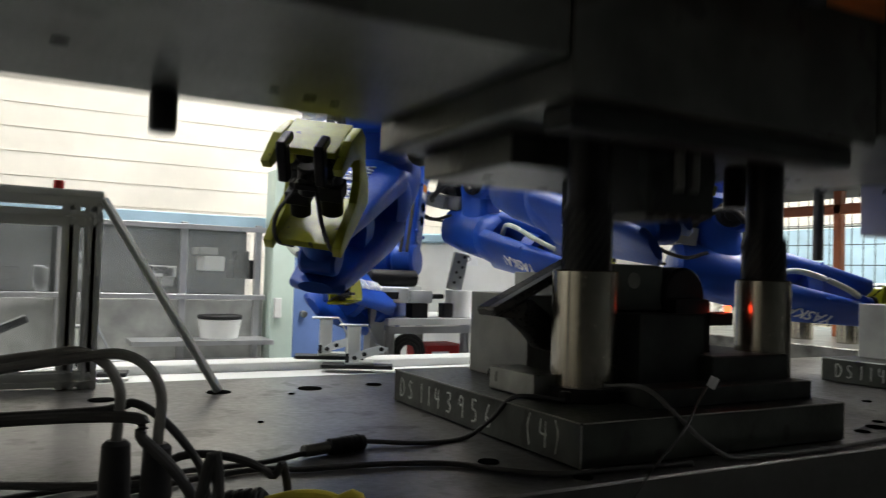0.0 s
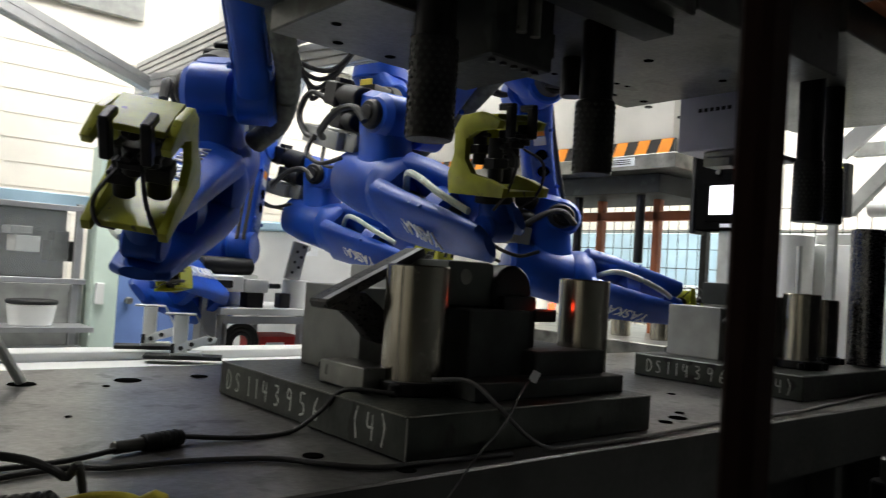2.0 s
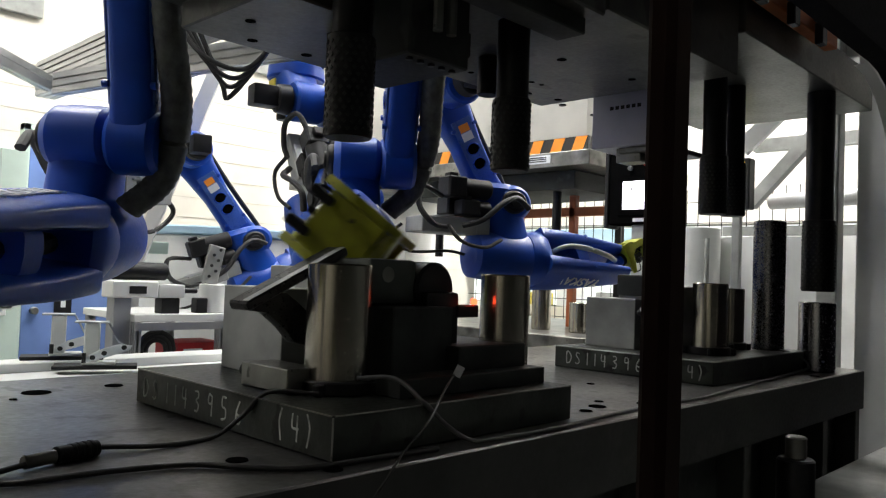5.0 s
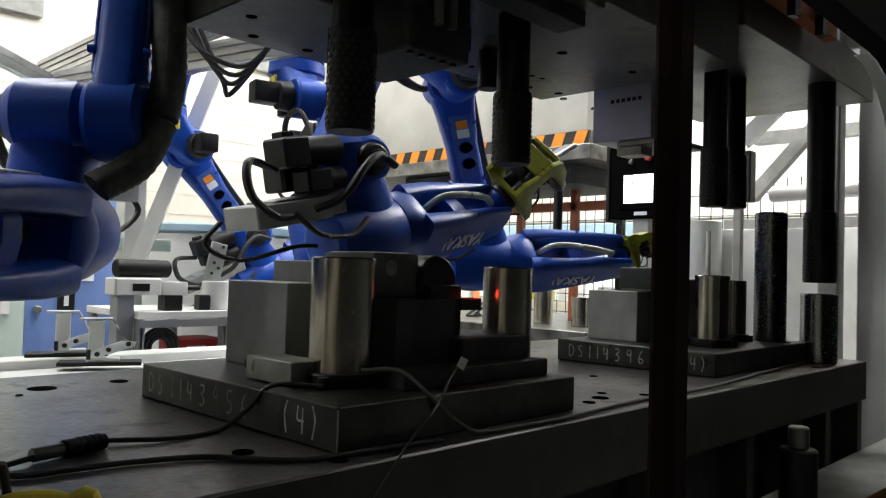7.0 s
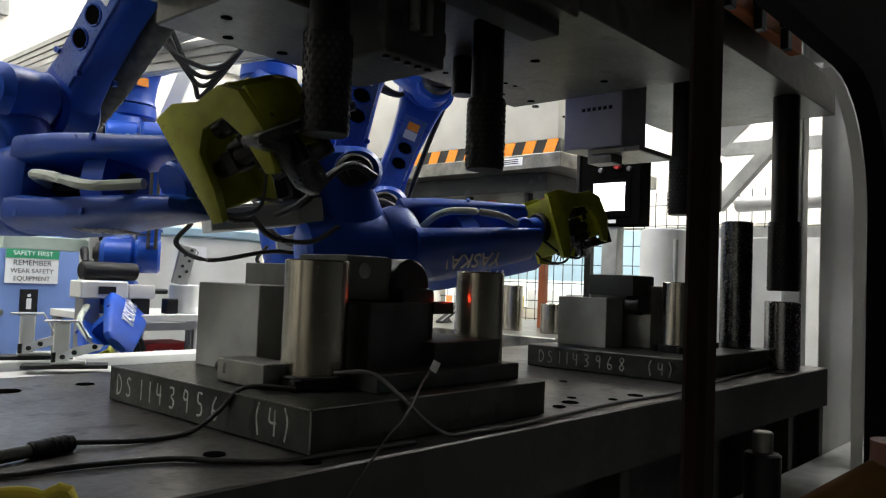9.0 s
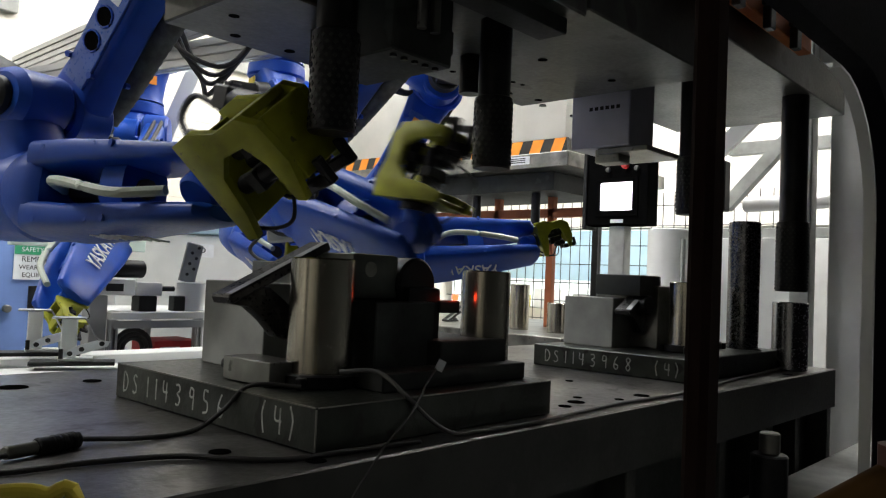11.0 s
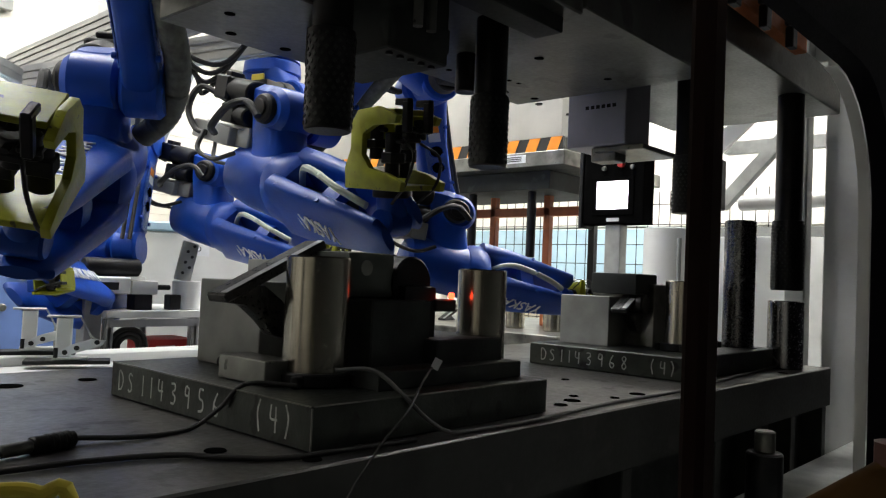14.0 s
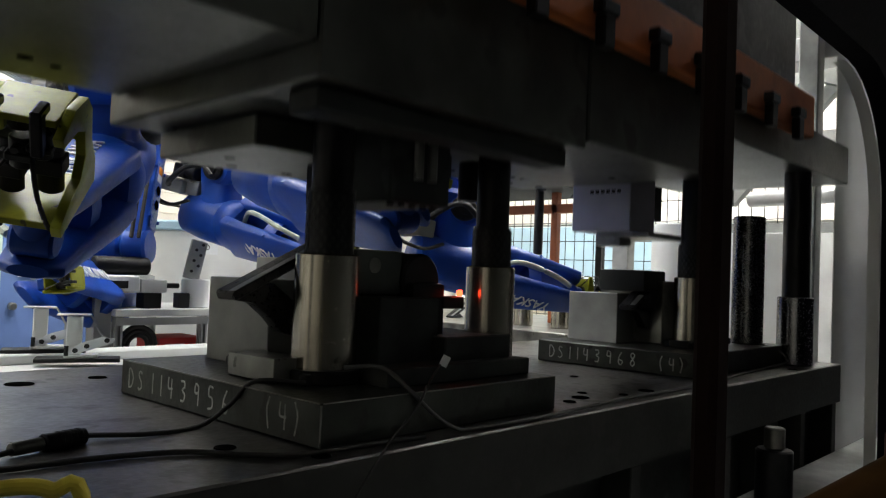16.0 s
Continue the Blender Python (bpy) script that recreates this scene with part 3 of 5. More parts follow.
def loft(bm, rings, seg=28):
    """A casting through round-cornered sections: each (centre, half width along x, half depth along y or z, plane)."""
    made = []
    for (cx, cy, cz), hx, hy, plane, power in rings:
        ring = []
        for k in range(seg):
            a = 2 * math.pi * k / seg
            c, d = math.cos(a), math.sin(a)
            u = hx * math.copysign(abs(c) ** power, c)
            v = hy * math.copysign(abs(d) ** power, d)
            ring.append(bm.verts.new((cx + u, cy + v, cz) if plane == "z" else (cx + u, cy, cz + v)))
        made.append(ring)
    for r, q in zip(made, made[1:]):
        for k in range(seg):
            bm.faces.new((r[k], r[(k + 1) % seg], q[(k + 1) % seg], q[k]))
    bm.faces.new(made[0])
    bm.faces.new(made[-1][::-1])
    return bm


def robot(S, scale_label, group, sleeved=False, tool=1.0):
    rb = empty("robot_arm", Matrix.Translation(S), scale_label, "robot arm", group)
    # fixed base, its flange bolted to the hanger above
    bm = B((-0.16, -0.16, 0.40, 0.16, 0.16, 0.44), bevel=0.006)
    loft(bm, [((0, 0, 0.405), 0.145, 0.145, "z", 0.7), ((0, 0, 0.33), 0.13, 0.13, "z", 0.8), ((0, 0, 0.24), 0.125, 0.125, "z", 1.0), ((0, 0, 0.215), 0.135, 0.135, "z", 1.0)])
    mount = part("mount", bm, BLUE, rb, "blue base casting bolted upside down")
    bm = bmesh.new()
    for k in range(8):
        a = k * math.pi / 4 + 0.2
        add_rod(bm, (0.137 * math.cos(a), 0.137 * math.sin(a), 0.375), (0.137 * math.cos(a), 0.137 * math.sin(a), 0.40), 0.011, seg=8)
    part("flange_screw", bm, OXIDE, mount)
    for x, y in ((-0.137, 0.0), (0.0, -0.137)):
        part("warning_label", B((x - 0.004, y - 0.03, 0.30, x + 0.004, y + 0.03, 0.345)) if x else B((-0.03, y - 0.004, 0.30, 0.03, y + 0.004, 0.345)), ORANGE, mount, "orange warning label")
    # turning shoulder; x forward, y to the arm's side
    bm = bmesh.new()
    add_rod(bm, (0, 0, 0.14), (0, 0, 0.212), 0.142, 0.135, 30, 0.010)
    loft(bm, [((0, -0.02, 0.16), 0.12, 0.10, "z", 0.6), ((0.05, -0.02, 0.08), 0.13, 0.085, "z", 0.55), ((0.13, -0.02, 0.0), 0.125, 0.075, "z", 0.6), ((0.17, -0.02, -0.06), 0.07, 0.06, "z", 0.8), ((0.18, -0.02, -0.085), 0.03, 0.04, "z", 1.0)])
    add_rod(bm, (A1, -0.09, 0), (A1, 0.058, 0), 0.095, seg=28, bevel=0.010)
    turret = part("turret", bm, BLUE, rb, "blue shoulder casting")
    bm = bmesh.new()
    add_rod(bm, (A1, -0.10, 0), (A1, -0.17, 0), 0.072, 0.066, 24, 0.008)
    add_box(bm, A1 - 0.048, -0.285, -0.048, A1 + 0.048, -0.165, 0.048, 0.010)
    part("shoulder_motor", bm, BLACK, turret, "black servo motor")
    bm = B((-0.20, -0.055, 0.03, -0.10, 0.045, 0.15), bevel=0.010)
    add_rod(bm, (-0.15, 0.0, 0.03), (-0.15, 0.0, -0.03), 0.035, seg=16, bevel=0.004)
    part("swing_motor", bm, BLACK, turret, "black servo motor")
    part("cover_plate", B((-0.01, -0.135, 0.07, 0.07, -0.125, 0.125), bevel=0.004), CABLEYEL, turret, "yellow cover plate")
    bm = bmesh.new()
    for k in range(3):
        add_tube(bm, [(-0.10, 0.02 * k, 0.33), (-0.19, 0.05 + 0.02 * k, 0.22), (-0.12, 0.10, 0.08 - 0.02 * k), (0.03, 0.10 + 0.012 * k, -0.03), (A1 - 0.03, 0.10 + 0.012 * k, 0.01)], 0.013, 8, 6)
    part("cable_bundle", bm, RUBBER, turret, "black cable bundle")
    # lower arm: z down the arm, x to the motor side, -y forward; it runs beside the elbow casting
    ox = -0.118
    bm = bmesh.new()
    add_rod(bm, (ox - 0.055, 0, 0), (ox + 0.055, 0, 0), 0.100, seg=32, bevel=0.012)
    loft(bm, [((ox, 0, 0.0), 0.050, 0.092, "z", 0.45), ((ox, 0, 0.12), 0.048, 0.074, "z", 0.45), ((ox, 0, 0.28), 0.045, 0.058, "z", 0.45), ((ox, 0, 0.44), 0.045, 0.058, "z", 0.45), ((ox, 0, L1), 0.047, 0.078, "z", 0.45)])
    add_rod(bm, (ox - 0.052, 0, L1), (ox + 0.052, 0, L1), 0.086, seg=32, bevel=0.012)
    low = part("lower_arm", bm, BLUE, rb, "blue cast lower arm with two round holes")
    for sg in (-1, 1):
        bm = bmesh.new()
        loft(bm, [((ox + sg * 0.046, 0, 0.15), 0.004, 0.045, "z", 0.3), ((ox + sg * 0.046, 0, 0.50), 0.004, 0.040, "z", 0.3)], 12)
        # pad in a lighter, glossier blue than the arm
        part("machined_pad", bm, mat("lighter_blue_paint", (0.05, 0.12, 0.42), 0.30, 0, 0.15, 14, 0.03, 90, coat=0.3) if "lighter_blue_paint" not in bpy.data.materials else bpy.data.materials["lighter_blue_paint"], low)
        # each hole is a disc, its inner shade given by black colour
        for hz in (0.30, 0.375):
            bm = bmesh.new()
            add_rod(bm, (ox + sg * 0.0500, 0, hz), (ox + sg * 0.0515, 0, hz), 0.030, seg=24)
            part("round_hole", bm, HOLE, low)
            bm = bmesh.new()
            add_tube(bm, [(ox + sg * 0.051, 0.028 * math.cos(a), hz + 0.028 * math.sin(a)) for a in (k * math.pi / 6 for k in range(13))], 0.003, 5, 1)
            part("hole_rim", bm, BLUE, low)
        for by, bz in ((0.05, 0.19), (-0.05, 0.19), (0.046, 0.45), (-0.046, 0.45)):
            bm = bmesh.new()
            add_rod(bm, (ox + sg * 0.044, by, bz), (ox + sg * 0.056, by, bz), 0.009, seg=8)
            part("bolt", bm, BLUE, low)
        part("arrow_label", B((ox + sg * 0.0502, -0.024, 0.215, ox + sg * 0.0512, 0.024, 0.255)), LETTER, low)
        part("caution_label", B((ox + sg * 0.0502, -0.022, 0.175, ox + sg * 0.0512, 0.022, 0.212)), ORANGE, low)
    bm = bmesh.new()
    if sleeved:
        add_tube(bm, [(ox - 0.03, -0.06, 0.02), (ox - 0.075, -0.05, 0.16), (ox - 0.082, -0.03, 0.34), (ox - 0.085, -0.01, 0.52), (ox - 0.05, -0.01, 0.68), (ox + 0.02, -0.03, 0.76)], 0.032, 14, 14, 0.06)
        part("hose_sleeve", bm, FABRIC, low, "grey ribbed hose sleeve")
    else:
        for k in range(2):
            add_tube(bm, [(ox - 0.03 + 0.03 * k, -0.085, 0.02), (ox - 0.03 + 0.03 * k, -0.082, 0.3), (ox - 0.03 + 0.03 * k, -0.09, 0.58)], 0.008, 8, 6)
        part("air_line", bm, RUBBER, low)
    # elbow casting: z along the forearm, y from the elbow axis to the forearm axis
    bm = bmesh.new()
    add_rod(bm, (-0.065, 0, 0), (0.065, 0, 0), 0.082, seg=32, bevel=0.018)
    loft(bm, [((0, -0.085, -0.05), 0.045, 0.055, "y", 0.7), ((0, -0.06, -0.05), 0.062, 0.085, "y", 0.6), ((0, 0.04, -0.03), 0.062, 0.085, "y", 0.6), ((0, A2 * 0.6, 0.0), 0.068, 0.085, "y", 0.7), ((0, A2, 0.0), 0.085, 0.10, "y", 0.85)])
    loft(bm, [((0, A2, -0.160), 0.065, 0.080, "z", 1.0), ((0, A2, -0.148), 0.084, 0.104, "z", 0.9), ((0, A2, -0.06), 0.095, 0.118, "z", 1.0), ((0, A2, 0.072), 0.098, 0.122, "z", 1.0), ((0, A2, 0.085), 0.092, 0.114, "z", 1.0)], 36)
    cast = part("elbow_casting", bm, BLUE, rb, "blue elbow casting joining arm and forearm")
    for x0, y0, r, z1 in ((0.035, -0.045, 0.046, -0.30), (-0.04, 0.03, 0.042, -0.26), (0.045, 0.045, 0.036, -0.24)):
        bm = bmesh.new()
        add_rod(bm, (x0, y0, -0.11), (x0, y0, z1 + 0.05), r, seg=20, bevel=0.005)
        add_box(bm, x0 - r, y0 - r, z1, x0 + r, y0 + r, z1 + 0.08, 0.007)
        add_box(bm, x0 - r * 0.5, y0 - r - 0.018, z1 + 0.015, x0 + r * 0.5, y0 - r, z1 + 0.05, 0.003)
        mo = part("servo_motor", bm, BLACK, cast, "black servo motor")
        part("motor_label", B((x0 + r, y0 - 0.016, z1 + 0.02, x0 + r + 0.0012, y0 + 0.016, z1 + 0.055)), LETTER, mo)
    bm = bmesh.new()
    add_rod(bm, (0.062, 0, -0.01), (0.085, 0, -0.01), 0.056, 0.050, 28, 0.006)
    add_rod(bm, (0.084, 0, -0.01), (0.092, 0, -0.01), 0.030, seg=16, bevel=0.002)
    part("elbow_motor", bm, BLACK, cast, "black ribbed elbow drive")
    bm = B((-0.065, 0.095, -0.40, 0.075, 0.165, -0.17), bevel=0.004)
    add_box(bm, -0.05, 0.08, -0.20, 0.05, 0.16, -0.10, 0.004)
    box = part("valve_box", bm, GREYBOX, cast, "grey valve box with plugs")
    part("box_lid", B((-0.07, 0.088, -0.405, 0.08, 0.0945, -0.165), bevel=0.002), ALU, box)
    for px_ in (-0.03, 0.03):
        bm = bmesh.new()
        add_rod(bm, (px_, 0.13, -0.40), (px_, 0.13, -0.435), 0.017, seg=14, bevel=0.003)
        part("box_plug", bm, BLACK, box)
    for zz in (-0.36, -0.30, -0.24):
        bm = bmesh.new()
        add_rod(bm, (0.075, 0.13, zz), (0.085, 0.13, zz), 0.012, seg=12, bevel=0.002)
        part("gland", bm, OXIDE, box)
    for pts, r in (([(0.03, 0.0, -0.30), (0.07, -0.03, -0.40), (0.09, 0.06, -0.42), (0.088, 0.13, -0.36), (0.08, 0.14, -0.30)], 0.011),
                   ([(0.086, 0.13, -0.24), (0.13, 0.10, -0.18), (0.135, 0.02, -0.10), (0.12, -0.01, -0.03), (0.112, 0.03, 0.03)], 0.012),
                   ([(0.086, 0.13, -0.30), (0.12, 0.20, -0.26), (0.12, 0.22, -0.16), (0.10, 0.18, -0.08)], 0.008),
                   ([(-0.03, 0.13, -0.43), (-0.05, 0.19, -0.47), (-0.02, 0.25, -0.40), (0.0, 0.24, -0.25), (0.0, A2, -0.18)], 0.007)):
        bm = bmesh.new()
        add_tube(bm, pts, r, 8, 7)
        part("looped_cable", bm, RUBBER, cast)
    # forearm: a hollow fork; x across its two prongs, z along it from the elbow casting
    bm = bmesh.new()
    loft(bm, [((0, 0, 0.09), 0.092, 0.086, "z", 1.0), ((0, 0, 0.13), 0.096, 0.088, "z", 0.85), ((0, 0, 0.18), 0.095, 0.084, "z", 0.7), ((0, 0, 0.205), 0.092, 0.070, "z", 0.6)])
    for sg in (-1, 1):
        loft(bm, [((sg * 0.060, 0, 0.17), 0.034, 0.084, "z", 0.5), ((sg * 0.063, 0, 0.30), 0.027, 0.079, "z", 0.45), ((sg * 0.060, 0, 0.42), 0.024, 0.070, "z", 0.45), ((sg * 0.056, 0, 0.54), 0.021, 0.062, "z", 0.55), ((sg * 0.053, 0, D4 + 0.03), 0.017, 0.050, "z", 0.7), ((sg * 0.052, 0, D4 + 0.05), 0.012, 0.030, "z", 0.9)])
    loft(bm, [((0, 0, 0.38), 0.05, 0.050, "z", 0.6), ((0, 0, 0.45), 0.05, 0.046, "z", 0.6)], 16)
    fore = part("forearm", bm, BLUE, rb, "blue hollow forearm fork with maker's lettering")
    for sg in (-1, 1):
        writing("lettering", "YASKAWA", 0.066, Matrix(((0, 0, sg, sg * 0.0905), (0, sg, 0, 0.0), (-1, 0, 0, 0.355), (0, 0, 0, 1))) @ pose(0, 0, 0, 0, sg * 2, 0), LETTER, fore, 0.0016)
        for k in range(5):
            bm = bmesh.new()
            add_rod(bm, (sg * 0.07, -0.072, 0.22 + 0.055 * k), (sg * 0.07, -0.082 + 0.004 * k, 0.22 + 0.055 * k), 0.007, seg=8)
            part("cover_screw", bm, BLUE, fore)
    bm = bmesh.new()
    add_tube(bm, [(0.0, -0.02, 0.20), (0.0, -0.085, 0.28), (0.012, -0.098, 0.38), (0.03, -0.09, 0.50), (0.02, -0.05, 0.60)], 0.0095, 8, 8)
    part("pale_hose", bm, mat("pale_hose_rubber", (0.52, 0.58, 0.50), 0.5) if "pale_hose_rubber" not in bpy.data.materials else bpy.data.materials["pale_hose_rubber"], fore, "pale air hose looping through the fork")
    bm = bmesh.new()
    add_tube(bm, [(0.0, 0.0, 0.21), (0.0, 0.01, 0.32), (0.0, 0.0, 0.46)], 0.020, 10, 6)
    part("cable_tube", bm, RUBBER, fore)
    # wrist and tool
    bm = bmesh.new()
    add_rod(bm, (-0.036, 0, 0), (0.036, 0, 0), 0.045, seg=26, bevel=0.006)
    loft(bm, [((0, 0, 0.0), 0.034, 0.042, "z", 0.7), ((0, 0, 0.05), 0.036, 0.040, "z", 0.9), ((0, 0, 0.075), 0.040, 0.040, "z", 1.0)])
    wrist = part("wrist", bm, BLUE, rb, "blue wrist")
    bm = bmesh.new()
    add_rod(bm, (0, 0, 0.075), (0, 0, 0.10), 0.050, seg=24, bevel=0.003)
    part("flange", bm, OXIDE, wrist, "dark tool flange")
    k = 1.22
    out = [(-0.085, 0.0), (0.095, 0.0), (0.10, 0.022), (0.055, 0.040), (-0.005, 0.052), (-0.030, 0.085), (-0.028, 0.135), (0.01, 0.155), (0.075, 0.160), (0.082, 0.178), (0.02, 0.200), (-0.045, 0.192), (-0.068, 0.160), (-0.068, 0.10), (-0.088, 0.05)]
    for sg in (-1, 1):
        bm = bmesh.new()
        add_profile(bm, [(y * k, z * k) for y, z in out], 0.016, Matrix(((0, 0, 1, sg * 0.062 - 0.008), (1, 0, 0, 0), (0, 1, 0, 0.10), (0, 0, 0, 1))), bevel=0.002)
        part("gripper_plate", bm, YELLOW, wrist, "yellow-green gripper side plate")
    bm = B((-0.053, -0.088, 0.101, 0.053, 0.10, 0.118), bevel=0.002)
    part("gripper_base", bm, YELLOW, wrist, "yellow-green gripper base plate")
    bm = B((-0.053, -0.083, 0.22, 0.053, -0.066, 0.30), bevel=0.002)
    add_box(bm, -0.053, -0.06, 0.322, 0.053, 0.07, 0.338, 0.002)
    part("gripper_back", bm, YELLOW, wrist, "yellow-green gripper back plate")
    for gx, gy, gz, gl, gr in ((-0.026, 0.005, 0.135, 0.16, 0.021), (0.026, 0.03, 0.14, 0.13, 0.019), (0.0, 0.06, 0.22, 0.07, 0.018), (0.03, -0.03, 0.19, 0.11, 0.017), (-0.03, 0.065, 0.25, 0.06, 0.016)):
        bm = bmesh.new()
        add_rod(bm, (gx, gy, gz), (gx, gy, gz + gl), gr, seg=16, bevel=0.003)
        add_box(bm, gx - gr * 1.15, gy - gr, gz + gl * 0.3, gx + gr * 1.15, gy + gr * 1.3, gz + gl * 0.55, 0.003)
        add_rod(bm, (gx, gy + gr, gz + gl * 0.8), (gx, gy + gr + 0.02, gz + gl * 0.8), 0.007, seg=8)
        part("gripper_cylinder", bm, BLACK, wrist, "black air cylinder with fittings")
    for sg in (-1, 1):
        bm = B((sg * 0.032 - 0.009, 0.08, 0.27, sg * 0.032 + 0.009, 0.104, 0.36), bevel=0.003)
        add_box(bm, sg * 0.032 - 0.008, 0.05, 0.348, sg * 0.032 + 0.008, 0.104, 0.368, 0.003)
        part("gripper_finger", bm, OXIDE, wrist, "dark gripper finger")
    for gx in (-0.02, 0.02):
        bm = bmesh.new()
        add_tube(bm, [(gx, 0.08, 0.24), (gx * 2, 0.13, 0.20), (gx * 2.4, 0.11, 0.12), (gx * 2, 0.05, 0.06)], 0.004, 6, 6)
        part("air_line", bm, RUBBER, wrist)
    thicken(low, 1.15, 1.25, 1.0)
    thicken(cast, 1.25, 1.0, 1.2)
    thicken(fore, 1.25, 1.45, 1.0)
    thicken(wrist, 1.3 * tool, 1.12 * tool, tool)
    return rb, turret, low, cast, fore, wrist


GR = "robots over the press line"
ROBOTS = [(robot(ROW_A, "large blue robot arm with yellow-green gripper behind the bolster", GR, True), ROW_A_ROWS),
          (robot(ROW_B, "blue robot arm moving parts between the two dies", GR, True), ROW_B_ROWS),
          (robot(ROW_C, "blue robot arm farther back with grey valve box", GR, tool=0.62), ROW_C_ROWS),
          (robot(ROW_D, "blue robot arm reaching toward the striped press", GR, tool=0.62), ROW_D_ROWS),
          (robot(ROW_E, "blue robot arm above the white machine table", GR, tool=0.5), ROW_E_ROWS)]
FORK_ROLLS = (84.0, 45.0, 45.0, 58.0, 45.0)


def axes(x, y, z, at_point=(0, 0, 0)):
    return Matrix.Translation(at_point) @ Matrix((x, y, z)).transposed().to_4x4()


def arm_pose(row, roll=45.0):
    """The poses of turret, lower arm, elbow casting, forearm and wrist for one row of degrees."""
    s, l, u, r, b = (radians(v) for v in row[1:])
    h, up = Vector((math.cos(s), math.sin(s), 0)), Vector((0, 0, 1))
    side = up.cross(h)
    d = h * math.sin(l) - up * math.cos(l)
    f = h * math.cos(u) - up * math.sin(u)
    n = -up * math.cos(u) - h * math.sin(u)
    el = h * A1 + d * L1
    fo = el + n * A2
    c, q = math.cos(radians(roll)), math.sin(radians(roll))
    bend = n * math.cos(r) + side * math.sin(r)
    g = f * math.cos(b) + bend * math.sin(b)
    y = f * math.sin(b) - bend * math.cos(b)
    return [axes(h, side, up), axes(-side, d.cross(-side), d, h * A1), axes(-side, n, f, el), axes(-side * c + n * q, side * q + n * c, f, fo), axes(y.cross(g), y, g, fo + f * D4)]


def rows_between(rows):
    for a, b in zip(rows, rows[1:]):
        n = 1 if a[1:] == b[1:] else max(2, min(12, round((b[0] - a[0]) / 0.1)))
        for k in range(n):
            u = k / n
            yield tuple(p + (q - p) * u for p, q in zip(a, b))
    yield rows[-1]


def key_robot(parts, rows, roll):
    keys = [(row[0], arm_pose(row, roll)) for row in rows_between(rows)]
    for i, ob in enumerate(parts[1:]):
        walk(ob, [(t, m[i]) for t, m in keys])


# ---- round the press: conveyor, guards, machine tables, second press ----
def thing(name, label, category, group=""):
    return empty(name, pose(0, 0, 0), label, category, group)


def rods(name, material, parent, segs, label="", seg=10):
    for a, b, r in segs:
        bm = bmesh.new()
        add_rod(bm, a, b, r, seg=seg)
        part(name, bm, material, parent, label)


def profile_beam(name, a, b, w, h, parent, label="", material=None):
    """An aluminium extrusion with grooves along its faces."""
    bm = bmesh.new()
    a, b = Vector(a), Vector(b)
    n = (b - a).length
    m = Matrix.Translation(a) @ (b - a).to_track_quat("Z", "Y").to_matrix().to_4x4()
    add_box(bm, -w / 2 + 0.006, -h / 2 + 0.006, 0, w / 2 - 0.006, h / 2 - 0.006, n, 0, m)
    k = max(2, round(h / 0.04))
    for i in range(k):
        y0 = -h / 2 + i * h / k
        add_box(bm, -w / 2, y0 + 0.004, 0.0, w / 2, y0 + h / k - 0.006, n, 0, m)
    k = max(2, round(w / 0.04))
    for i in range(k):
        x0 = -w / 2 + i * w / k
        add_box(bm, x0 + 0.004, -h / 2, 0.0, x0 + w / k - 0.006, h / 2, n, 0, m)
    return part(name, bm, material or ALU, parent, label)


conv = thing("conveyor", "pale conveyor with slotted rails behind the bolster", "conveyor")
part("rail", B((-2.6, 1.17, 0.80, 1.0, 1.27, 0.885), bevel=0.003), PALE, conv, "pale green side rail")
part("rail", B((-2.6, 1.50, 0.80, 1.0, 1.62, 0.90), bevel=0.003), WHITE, conv, "white side rail")
part("bed_plate", B((-2.6, 1.272, 0.80, 1.0, 1.498, 0.872)), WHITE, conv)
for k in range(26):
    part("slot", B((-2.5 + k * 0.13, 1.2, 0.8855, -2.45 + k * 0.13, 1.215, 0.887)), HAZBLACK, conv)
for lx in (-2.3, -0.8, 0.8):
    part("leg", B((lx, 1.3, 0, lx + 0.08, 1.4, 0.799)), ALU, conv)


